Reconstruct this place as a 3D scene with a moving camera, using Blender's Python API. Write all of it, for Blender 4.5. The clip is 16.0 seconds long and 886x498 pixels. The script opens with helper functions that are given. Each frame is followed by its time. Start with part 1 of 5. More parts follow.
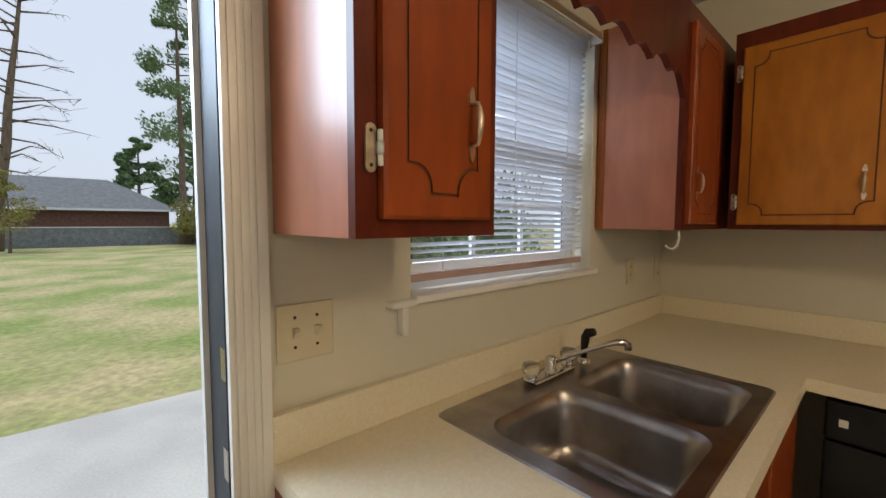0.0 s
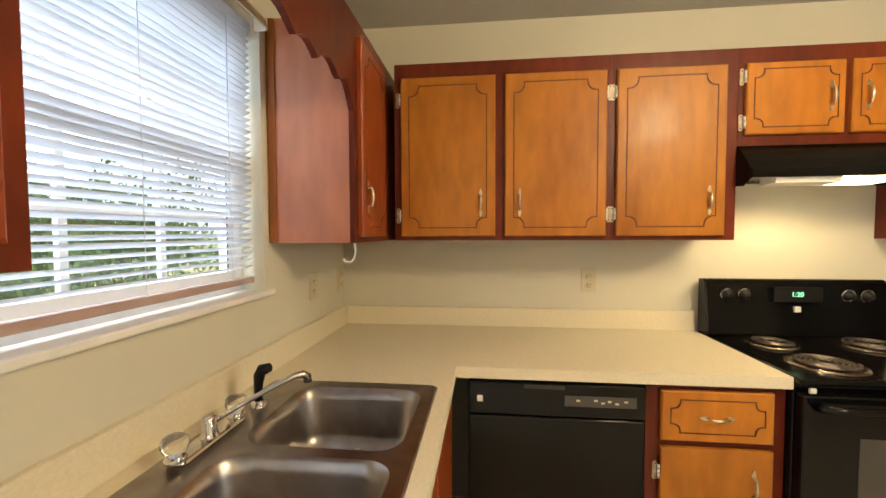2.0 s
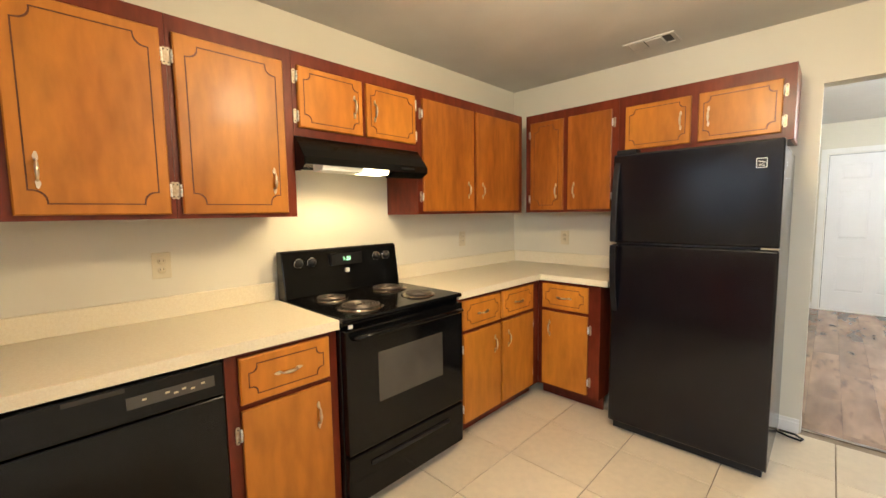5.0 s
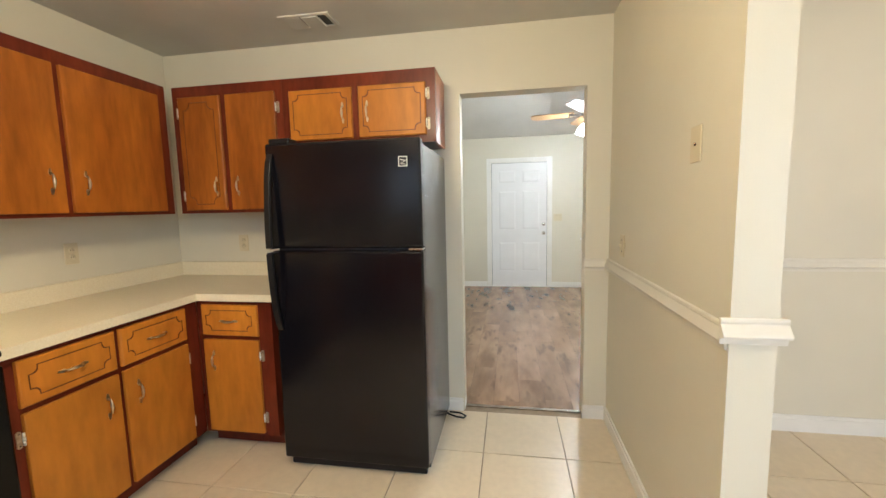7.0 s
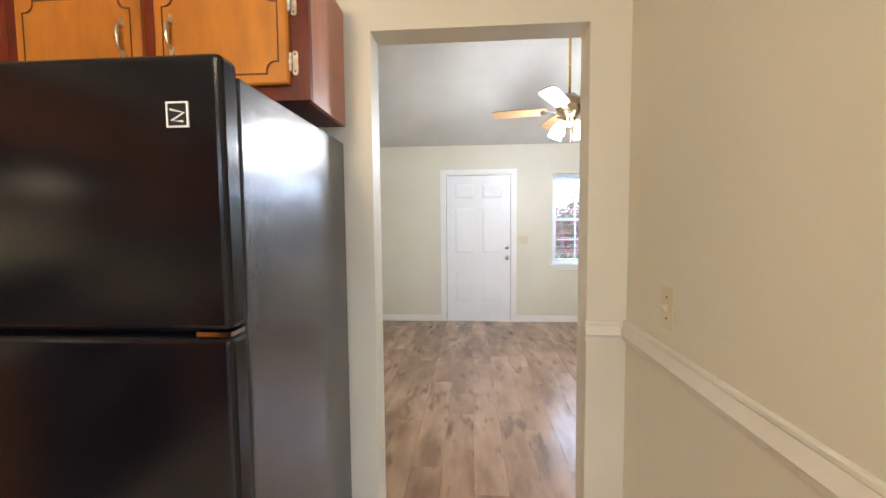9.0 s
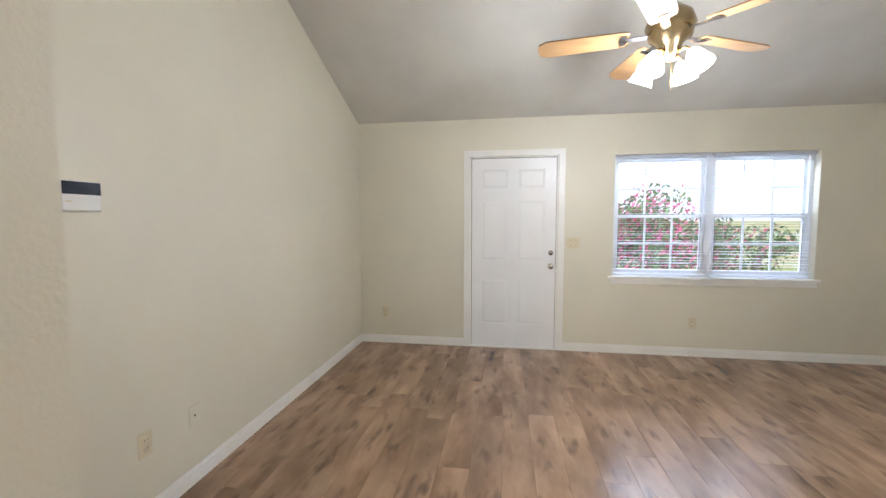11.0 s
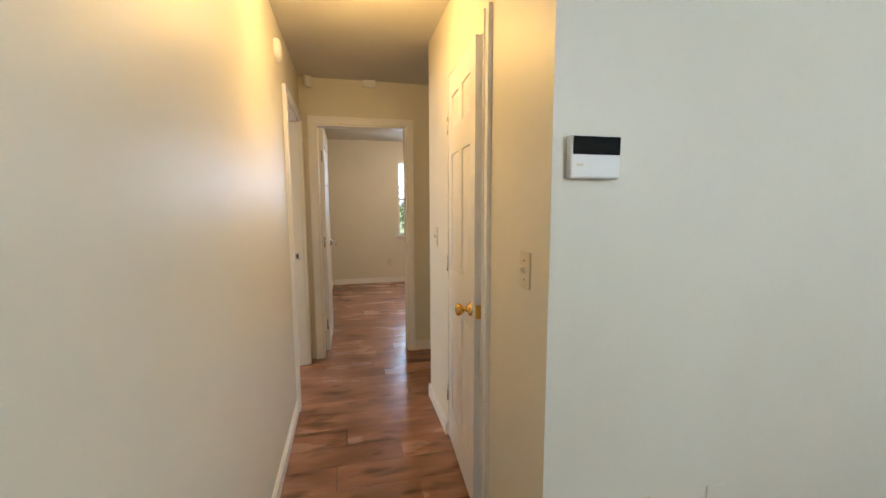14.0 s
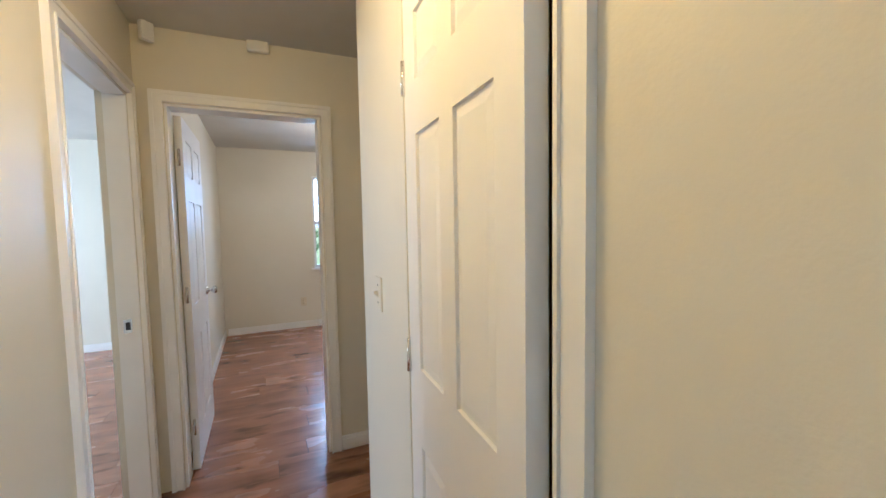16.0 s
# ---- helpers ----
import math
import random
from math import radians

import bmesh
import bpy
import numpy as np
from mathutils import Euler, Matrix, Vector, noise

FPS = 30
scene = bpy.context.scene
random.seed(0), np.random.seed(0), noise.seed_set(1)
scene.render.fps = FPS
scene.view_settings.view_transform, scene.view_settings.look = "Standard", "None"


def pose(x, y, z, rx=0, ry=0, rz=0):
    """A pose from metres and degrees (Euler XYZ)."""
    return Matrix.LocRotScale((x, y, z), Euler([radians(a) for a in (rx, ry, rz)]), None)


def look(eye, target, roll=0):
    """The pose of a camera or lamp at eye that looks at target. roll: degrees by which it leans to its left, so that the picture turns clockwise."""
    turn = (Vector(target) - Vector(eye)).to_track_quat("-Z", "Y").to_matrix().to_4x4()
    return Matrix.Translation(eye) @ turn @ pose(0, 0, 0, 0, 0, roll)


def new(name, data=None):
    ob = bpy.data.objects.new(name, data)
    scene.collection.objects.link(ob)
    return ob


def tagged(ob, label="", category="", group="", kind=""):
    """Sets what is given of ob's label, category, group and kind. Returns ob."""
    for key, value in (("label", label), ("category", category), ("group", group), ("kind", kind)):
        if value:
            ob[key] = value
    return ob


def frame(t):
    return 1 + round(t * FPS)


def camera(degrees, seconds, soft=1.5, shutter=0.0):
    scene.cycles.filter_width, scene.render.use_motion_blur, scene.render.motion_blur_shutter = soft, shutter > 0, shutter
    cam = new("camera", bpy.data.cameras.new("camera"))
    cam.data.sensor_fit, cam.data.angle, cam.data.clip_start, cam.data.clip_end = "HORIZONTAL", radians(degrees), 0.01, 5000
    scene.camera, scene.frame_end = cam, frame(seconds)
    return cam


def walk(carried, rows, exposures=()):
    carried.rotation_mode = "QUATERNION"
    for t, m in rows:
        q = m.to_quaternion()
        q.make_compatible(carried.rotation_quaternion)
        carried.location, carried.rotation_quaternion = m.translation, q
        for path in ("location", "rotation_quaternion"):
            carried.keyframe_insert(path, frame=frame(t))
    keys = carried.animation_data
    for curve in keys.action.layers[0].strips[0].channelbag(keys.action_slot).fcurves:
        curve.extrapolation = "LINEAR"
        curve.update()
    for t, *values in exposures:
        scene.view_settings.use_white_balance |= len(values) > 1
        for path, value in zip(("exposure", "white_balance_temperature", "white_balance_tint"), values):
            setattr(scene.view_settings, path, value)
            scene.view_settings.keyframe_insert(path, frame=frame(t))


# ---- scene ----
cam = camera(95.9, 16.0)
PATH = [
    (0, (2.255, 0.781, 1.379), (0.915, -0.698, 1.248), 0.2),
    (0.5, (2.19, 0.779, 1.378), (0.617, -0.45, 1.259), 0.1),
    (1, (2.125, 0.77, 1.384), (0.367, -0.179, 1.284), 0.1),
    (1.5, (2.081, 0.771, 1.39), (0.173, 0.176, 1.303), 0.1),
    (2, (2.049, 0.751, 1.393), (0.063, 0.537, 1.309), -0.2),
    (2.5, (2.041, 0.743, 1.384), (0.048, 0.888, 1.298), -0.5),
    (3, (2.053, 0.725, 1.371), (0.123, 1.242, 1.285), -0.7),
    (3.2, (2.05, 0.727, 1.392), (0.163, 1.379, 1.28), -0.5),
    (5.3, (2.181, 0.939, 1.363), (0.911, 2.473, 1.178), -1.1),
    (5.5, (2.221, 0.999, 1.37), (1.042, 2.604, 1.179), -1.2),
    (6, (2.308, 1.146, 1.373), (1.394, 2.912, 1.163), -1.2),
    (6.5, (2.353, 1.263, 1.364), (1.766, 3.161, 1.138), -1.1),
    (7, (2.366, 1.474, 1.371), (2.036, 3.435, 1.155), -1.3),
    (7.5, (2.368, 1.703, 1.374), (2.175, 3.683, 1.172), -1.3),
    (8, (2.428, 1.993, 1.376), (2.253, 3.977, 1.194), -1.1),
    (8.5, (2.436, 2.28, 1.366), (2.275, 4.268, 1.217), -0.7),
    (9, (2.414, 2.584, 1.376), (2.274, 4.575, 1.248), -0.5),
    (9.2, (2.419, 2.708, 1.369), (2.276, 4.699, 1.247), -0.6),
    (11.3, (2.440, 3.922, 1.385), (2.040, 5.874, 1.228), 0.2),
    (11.5, (2.450, 3.944, 1.384), (1.922, 5.867, 1.221), 0.1),
    (12, (2.402, 4.071, 1.366), (1.509, 5.852, 1.19), -0.2),
    (12.5, (2.324, 4.208, 1.376), (1.038, 5.728, 1.183), -0.2),
    (13, (2.228, 4.371, 1.369), (0.588, 5.496, 1.16), 0.2),
    (13.5, (2.083, 4.473, 1.358), (0.237, 5.207, 1.124), 0.1),
    (14, (1.814, 4.492, 1.356), (-0.118, 4.952, 1.126), -0.2),
    (14.5, (1.525, 4.529, 1.361), (-0.439, 4.842, 1.153), -0.9),
    (15, (1.231, 4.594, 1.375), (-0.732, 4.936, 1.199), -1.1),
    (15.5, (0.948, 4.611, 1.385), (-0.967, 5.172, 1.241), -1.1),
    (16, (0.704, 4.67, 1.382), (-1.112, 5.498, 1.254), -1.0),
]
walk(cam, [(t, look(eye, target, roll)) for t, eye, target, roll in PATH],
     [(0, -1.08, 5850, 8), (0.5, -0.62, 5900, 4), (1.5, -0.2, 6150, 5), (3, 0.32, 5800, 4), (5.5, 0.18, 5850, 9), (7, 0.0, 5550, 6), (8, -0.12, 5500, 6), (9, 0.08, 5500, 12),
      (11.5, -0.25, 5700, 12), (12.5, -0.12, 5600, 13), (14.5, -0.12, 4900, 3), (16, 0.05, 4200, 3)])

# ---- world, sun, lamps ----
world = bpy.data.worlds.new("world")
scene.world = world
world.use_nodes = True
wn = world.node_tree
sky = wn.nodes.new("ShaderNodeTexSky")
sky.sky_type, sky.sun_disc = "NISHITA", False
sky.sun_elevation, sky.sun_rotation = radians(75), radians(200)
sky.dust_density, sky.air_density = 3.5, 1.0
cloud = wn.nodes.new("ShaderNodeMix")          # thin overcast over the clear sky
cloud.data_type = "RGBA"
cloud.inputs[0].default_value = 0.75
cloud.inputs[7].default_value = (13.0, 13.1, 13.7, 1)
wn.links.new(sky.outputs[0], cloud.inputs[6])
wn.links.new(cloud.outputs[2], wn.nodes["Background"].inputs[0])
wn.nodes["Background"].inputs[1].default_value = 0.15


def lamp(name, kind, m, energy, color, **more):
    data = bpy.data.lights.new(name, kind)
    data.energy, data.color = energy, color
    for key, value in more.items():
        if key == "size":
            data.shape, data.size, data.size_y = "RECTANGLE", value[0], value[1]
        elif key == "soft":
            data.shadow_soft_size = value
        elif key == "angle":
            data.angle = value
        elif key == "spot":
            data.spot_size, data.spot_blend = value
    ob = new(name, data)
    ob.matrix_world = m
    return ob


lamp("sun", "SUN", look((0.6, -1.4, 6), (0, 0, 0)), 4.0, (1, 0.95, 0.87), angle=radians(12))
DAY = (0.80, 0.90, 1.0)
WARM = (1.0, 0.70, 0.34)
lamp("sky_kitchen_window", "AREA", look((1.21, -0.45, 1.9), (1.21, 0.6, 1.2)), 10, DAY, size=(0.9, 0.8))
lamp("sky_back_door", "AREA", look((2.55, -0.5, 2.1), (2.3, 1.6, 0.6)), 58, DAY, size=(0.9, 0.8))
lamp("sky_living_window", "AREA", look((4.45, 8.75, 2.25), (4.2, 6.6, 0.4)), 130, DAY, size=(1.8, 0.8))
# fill lamp at an added, unseen window, put there to brighten the dining side
lamp("fill_added_dining_window", "AREA", look((4.8, -0.1, 1.5), (4.8, 2.0, 1.2)), 40, (0.95, 0.95, 0.97), size=(1.5, 1.2))
lamp("sky_bedroom_window", "AREA", look((-5.5, 5.7, 1.9), (-3.5, 5.5, 0.6)), 40, DAY, size=(0.9, 1.1))
# warm fill lamp added inside the second room, source unseen
lamp("fill_second_room", "AREA", look((-3.4, 0.9, 1.5), (-3.4, 3.0, 1.2)), 110, (1.0, 0.88, 0.76), size=(1.2, 1.1))
lamp("kitchen_bulb", "POINT", pose(1.75, 2.0, 2.18), 68, (1.0, 0.74, 0.42), soft=0.14)
# unseen dining bulb, added to warm the walls past the partition
lamp("added_dining_bulb", "POINT", pose(4.5, 2.35, 2.18), 26, (1.0, 0.66, 0.36), soft=0.14)
lamp("hood_bulb", "SPOT", look((0.33, 2.04, 1.568), (0.26, 2.04, 0)), 13, WARM, spot=(radians(165), 0.5), soft=0.03)
lamp("hall_bulb", "POINT", pose(-0.05, 4.585, 2.13), 20, (1.0, 0.51, 0.12), soft=0.07)
# unseen warm bulb added to tint the bedroom walls; it has no fixture
lamp("unseen_bedroom_bulb", "POINT", pose(-3.3, 5.7, 2.1), 40, (1.0, 0.64, 0.34), soft=0.10)


# ---- materials ----
def material(name, base, rough=0.5, metal=0.0, second=None, scale=8.0, stretch=(1, 1, 1), bump=0.0, bscale=60.0,
             detail=4.0, contrast=(0.35, 0.65), vary=0.0, coat=0.0, rough2=None, spec=0.5, fine=None, island=False, knots=None):
    """A surface of two colours mixed by noise, with a finer noise for relief."""
    m = bpy.data.materials.new(name)
    m.use_nodes = True
    n, l = m.node_tree.nodes, m.node_tree.links
    b = n["Principled BSDF"]
    b.inputs["Metallic"].default_value = metal
    b.inputs["Roughness"].default_value = rough
    b.inputs["Specular IOR Level"].default_value = spec
    b.inputs["Coat Weight"].default_value = coat
    b.inputs["Coat Roughness"].default_value = 0.12
    co = n.new("ShaderNodeTexCoord")
    mp = n.new("ShaderNodeMapping")
    mp.inputs["Scale"].default_value = stretch
    l.new(co.outputs["Object"], mp.inputs[0])
    vec = mp.outputs[0]
    info = n.new("ShaderNodeObjectInfo")
    geo = n.new("ShaderNodeNewGeometry")
    rnd = geo.outputs["Random Per Island"] if island else info.outputs["Random"]
    if vary or island:
        off = n.new("ShaderNodeVectorMath")
        off.operation = "MULTIPLY_ADD"
        com = n.new("ShaderNodeCombineXYZ")
        for i in range(3):
            l.new(rnd, com.inputs[i])
        l.new(com.outputs[0], off.inputs[0])
        off.inputs[1].default_value = (37, 53, 71)
        l.new(vec, off.inputs[2])
        vec = off.outputs[0]
    t = n.new("ShaderNodeTexNoise")
    t.inputs["Scale"].default_value, t.inputs["Detail"].default_value = scale, detail
    l.new(vec, t.inputs[0])
    ramp = n.new("ShaderNodeValToRGB")
    e = ramp.color_ramp.elements
    e[0].position, e[1].position = contrast
    e[0].color, e[1].color = (*base, 1), (*(second or base), 1)
    l.new(t.outputs[0], ramp.inputs[0])
    col = ramp.outputs[0]
    if fine:
        t2 = n.new("ShaderNodeTexNoise")
        t2.inputs["Scale"].default_value, t2.inputs["Detail"].default_value = fine[0], 6
        l.new(vec, t2.inputs[0])
        mr = n.new("ShaderNodeMapRange")
        mr.inputs[1].default_value, mr.inputs[2].default_value = 0.3, 0.7
        mr.inputs[3].default_value, mr.inputs[4].default_value = 1 - fine[1], 1 + fine[1]
        l.new(t2.outputs[0], mr.inputs[0])
        hs = n.new("ShaderNodeHueSaturation")
        l.new(mr.outputs[0], hs.inputs["Value"])
        l.new(col, hs.inputs["Color"])
        col = hs.outputs[0]
    if vary:
        mr = n.new("ShaderNodeMapRange")
        mr.inputs[3].default_value, mr.inputs[4].default_value = 1 - vary, 1 + vary
        l.new(rnd, mr.inputs[0])
        hs = n.new("ShaderNodeHueSaturation")
        l.new(mr.outputs[0], hs.inputs["Value"])
        l.new(col, hs.inputs["Color"])
        col = hs.outputs[0]
    if knots:
        t4 = n.new("ShaderNodeTexNoise")
        t4.inputs["Scale"].default_value, t4.inputs["Detail"].default_value = knots[0], 2
        l.new(vec, t4.inputs[0])
        mr = n.new("ShaderNodeMapRange")
        mr.inputs[1].default_value, mr.inputs[2].default_value = 0.57, 0.72
        mr.inputs[3].default_value, mr.inputs[4].default_value = 1.0, knots[1]
        l.new(t4.outputs[0], mr.inputs[0])
        hs = n.new("ShaderNodeHueSaturation")
        l.new(mr.outputs[0], hs.inputs["Value"])
        l.new(col, hs.inputs["Color"])
        col = hs.outputs[0]
    l.new(col, b.inputs["Base Color"])
    if rough2 is not None:
        mr = n.new("ShaderNodeMapRange")
        mr.inputs[3].default_value, mr.inputs[4].default_value = rough, rough2
        l.new(t.outputs[0], mr.inputs[0])
        l.new(mr.outputs[0], b.inputs["Roughness"])
    if bump:
        t3 = n.new("ShaderNodeTexNoise")
        t3.inputs["Scale"].default_value, t3.inputs["Detail"].default_value = bscale, 5
        l.new(vec, t3.inputs[0])
        bp = n.new("ShaderNodeBump")
        bp.inputs["Strength"].default_value, bp.inputs["Distance"].default_value = bump, 0.004
        l.new(t3.outputs[0], bp.inputs["Height"])
        l.new(bp.outputs[0], b.inputs["Normal"])
    return m


def glow(name, color, strength):
    m = bpy.data.materials.new(name)
    m.use_nodes = True
    b = m.node_tree.nodes["Principled BSDF"]
    b.inputs["Base Color"].default_value = (0.9, 0.9, 0.88, 1)
    b.inputs["Emission Color"].default_value = (*color, 1)
    b.inputs["Emission Strength"].default_value = strength
    return m


def clear(name, rough=0.02, tint=(1, 1, 1)):
    m = bpy.data.materials.new(name)
    m.use_nodes = True
    b = m.node_tree.nodes["Principled BSDF"]
    b.inputs["Base Color"].default_value = (*tint, 1)
    b.inputs["Transmission Weight"].default_value = 1
    b.inputs["Roughness"].default_value = rough
    b.inputs["IOR"].default_value = 1.45
    return m


WALL = material("cream_wall_paint", (0.66, 0.625, 0.515), 0.40, second=(0.70, 0.665, 0.55), scale=1.3, bump=0.10, bscale=180, rough2=0.52)
HALLWALL = WALL
CEIL = material("ceiling_paint", (0.56, 0.545, 0.50), 0.9, second=(0.62, 0.605, 0.555), scale=2, bump=0.5, bscale=140)
TRIM = material("white_trim_paint", (0.84, 0.83, 0.80), 0.30, second=(0.80, 0.79, 0.75), scale=5, bump=0.04)
RAILPAINT = material("cream_rail_paint", (0.74, 0.71, 0.63), 0.34, second=(0.70, 0.67, 0.59), scale=5, bump=0.04)
DOORWHITE = material("white_door_paint", (0.84, 0.84, 0.84), 0.33, second=(0.80, 0.80, 0.80), scale=3, bump=0.05, bscale=90)
HONEY = material("honey_stained_wood", (0.34, 0.108, 0.010), 0.34, second=(0.52, 0.205, 0.020), scale=3.0, stretch=(1, 1, 0.28),
                 bump=0.06, bscale=40, fine=(22, 0.16), vary=0.10, coat=0.05, spec=0.32, contrast=(0.25, 0.75), rough2=0.46)
PLAINWOOD = material("plain_stained_plywood", (0.25, 0.070, 0.006), 0.40, second=(0.40, 0.130, 0.012), scale=3.5, stretch=(1, 1, 0.2),
                     bump=0.06, bscale=40, fine=(30, 0.2), vary=0.08, coat=0.05, spec=0.35)
MAHOG = material("dark_red_stained_wood", (0.085, 0.012, 0.006), 0.34, second=(0.15, 0.026, 0.009), scale=3, stretch=(1, 1, 0.3),
                 bump=0.05, bscale=50, fine=(25, 0.25), coat=0.03, spec=0.25)
# door wood coloured darker and redder for the backlit window wall
BACKLITDOOR = material("backlit_red_door_wood", (0.23, 0.040, 0.008), 0.34, second=(0.31, 0.064, 0.013), scale=3, stretch=(1, 1, 0.3), bump=0.05,
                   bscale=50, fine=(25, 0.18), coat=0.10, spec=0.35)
# orange-red end panel, its whitish sheen paled into the base colour
SHEENSIDE = material("stained_side_panel_with_sheen", (0.42, 0.15, 0.085), 0.36, second=(0.52, 0.22, 0.13), scale=4, stretch=(1, 1, 0.3),
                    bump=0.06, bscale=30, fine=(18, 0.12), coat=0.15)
GROOVE = material("dark_routed_groove", (0.10, 0.025, 0.006), 0.5, second=(0.14, 0.04, 0.01), scale=30)
COUNTER = material("cream_laminate", (0.76, 0.68, 0.50), 0.38, second=(0.80, 0.73, 0.56), scale=90, fine=(260, 0.05), rough2=0.46)
TILE = material("beige_ceramic_tile", (0.68, 0.575, 0.42), 0.27, second=(0.705, 0.605, 0.445), contrast=(0.2, 0.8), scale=4, fine=(28, 0.04), vary=0.04, bump=0.015, bscale=70, rough2=0.34)
GROUT = material("brown_grout", (0.28, 0.22, 0.15), 0.9, second=(0.36, 0.29, 0.21), scale=25)
PLANK = material("greyed_oak_vinyl", (0.15, 0.086, 0.046), 0.14, second=(0.41, 0.270, 0.170), scale=5.5, stretch=(1, 0.30, 1), fine=(13, 0.16),
                 vary=0.08, bump=0.05, bscale=50, rough2=0.30, contrast=(0.24, 0.76), detail=4, knots=(12, 0.45))
PLANKX = material("warm_oak_vinyl", (0.17, 0.075, 0.040), 0.18, second=(0.43, 0.220, 0.125), scale=5.5, stretch=(1, 0.30, 1), fine=(13, 0.16),
                  vary=0.07, bump=0.05, bscale=50, rough2=0.34, contrast=(0.24, 0.76), detail=4, knots=(12, 0.45))
UNDER = material("dark_underlay", (0.07, 0.045, 0.03), 0.9)
BLACK = material("gloss_black_enamel", (0.003, 0.003, 0.0032), 0.10, second=(0.005, 0.005, 0.005), scale=4, spec=0.22, rough2=0.16)
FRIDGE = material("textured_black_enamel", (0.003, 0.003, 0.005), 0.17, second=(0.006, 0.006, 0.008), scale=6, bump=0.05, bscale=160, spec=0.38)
# black enamel with the bluish daylight reflection lightened into its base colour
FRIDGESIDE = material("fridge_side_daylit_enamel", (0.045, 0.046, 0.052), 0.20, second=(0.055, 0.056, 0.062), scale=6, bump=0.06, bscale=120, spec=1.0)
DARKPLASTIC = material("dark_plastic", (0.006, 0.006, 0.007), 0.4, second=(0.010, 0.010, 0.011), scale=10, spec=0.3)
STEEL = material("brushed_steel", (0.30, 0.275, 0.26), 0.24, 1.0, second=(0.42, 0.39, 0.37), scale=12, bump=0.04, bscale=120, rough2=0.38)
CHROME = material("chrome", (0.75, 0.74, 0.72), 0.10, 1.0, second=(0.62, 0.61, 0.6), scale=20)
PEWTER = material("worn_brass_pull", (0.62, 0.50, 0.36), 0.30, 1.0, second=(0.75, 0.66, 0.52), scale=40)
LEAFSTEEL = material("dull_hinge_steel", (0.34, 0.26, 0.18), 0.42, 0.6, second=(0.50, 0.42, 0.32), scale=60)
BRASS = material("polished_brass", (0.80, 0.55, 0.16), 0.14, 1.0, second=(0.70, 0.45, 0.12), scale=20)
ALMOND = material("almond_plastic", (0.62, 0.55, 0.38), 0.35, second=(0.66, 0.59, 0.42), scale=8)
WHITEPL = material("white_plastic", (0.78, 0.77, 0.73), 0.35, second=(0.74, 0.73, 0.69), scale=8)
COIL = material("burnt_coil_steel", (0.10, 0.085, 0.075), 0.4, 0.8, second=(0.2, 0.17, 0.15), scale=30)
PAN = material("drip_pan_chrome", (0.5, 0.45, 0.4), 0.25, 1.0, second=(0.25, 0.2, 0.16), scale=12)
VINYL = material("white_vinyl", (0.80, 0.81, 0.82), 0.35, second=(0.76, 0.77, 0.78), scale=4)
SLAT = material("white_blind_slat", (0.86, 0.87, 0.88), 0.4, second=(0.82, 0.83, 0.84), scale=6)
sn = SLAT.node_tree
tr = sn.nodes.new("ShaderNodeBsdfTranslucent")
tr.inputs[0].default_value = (0.85, 0.86, 0.9, 1)
mx = sn.nodes.new("ShaderNodeMixShader")
mx.inputs[0].default_value = 0.6
sn.links.new(sn.nodes["Principled BSDF"].outputs[0], mx.inputs[1])
sn.links.new(tr.outputs[0], mx.inputs[2])
sn.links.new(mx.outputs[0], sn.nodes["Material Output"].inputs[0])
RAILM = material("mauve_blind_rail", (0.42, 0.30, 0.27), 0.4, second=(0.5, 0.37, 0.33), scale=6)
GLASS = clear("window_glass", 0.0)
ACRYL = clear("clear_acrylic", 0.05)
HOLE = material("screw_dark", (0.03, 0.028, 0.025), 0.6)
# dark colour of the door seals, also the painted shade in the sash gaps
SEALGAP = material("dark_seal_and_gap_shade", (0.02, 0.025, 0.035), 0.6, second=(0.035, 0.04, 0.05), scale=12)


# ---- mesh helpers ----
def boxes(bm, *bs, mi=0):
    """Boxes (x0, y0, z0, x1, y1, z1) into bm."""
    made = []
    for x0, y0, z0, x1, y1, z1 in bs:
        v = [bm.verts.new(p) for p in ((x0, y0, z0), (x1, y0, z0), (x1, y1, z0), (x0, y1, z0), (x0, y0, z1), (x1, y0, z1), (x1, y1, z1), (x0, y1, z1))]
        for q in ((3, 2, 1, 0), (4, 5, 6, 7), (0, 1, 5, 4), (1, 2, 6, 5), (2, 3, 7, 6), (3, 0, 4, 7)):
            f = bm.faces.new([v[i] for i in q])
            f.material_index = mi
        made += v
    return made


def box(*b, bevel=0.0, seg=2):
    bm = bmesh.new()
    boxes(bm, *([b] if not isinstance(b[0], tuple) else b))
    if bevel:
        bmesh.ops.bevel(bm, geom=bm.edges[:], offset=bevel, segments=seg, affect="EDGES", profile=0.5)
    return bm


def prism(pts, axis, a, b, bevel=0.0):
    """The closed outline pts pushed from a to b along the axis (0, 1 or 2); pts run over the other two axes in order."""
    bm = bmesh.new()
    rings = []
    for c in (a, b):
        ring = []
        for p in pts:
            q = list(p)
            q.insert(axis, c)
            ring.append(bm.verts.new(q))
        rings.append(ring)
    n = len(pts)
    for i in range(n):
        bm.faces.new((rings[0][i], rings[0][(i + 1) % n], rings[1][(i + 1) % n], rings[1][i]))
    bm.faces.new(rings[0][::-1])
    bm.faces.new(rings[1])
    bmesh.ops.recalc_face_normals(bm, faces=bm.faces[:])
    if bevel:
        bmesh.ops.bevel(bm, geom=[e for e in bm.edges], offset=bevel, segments=2, affect="EDGES", profile=0.5)
    return bm


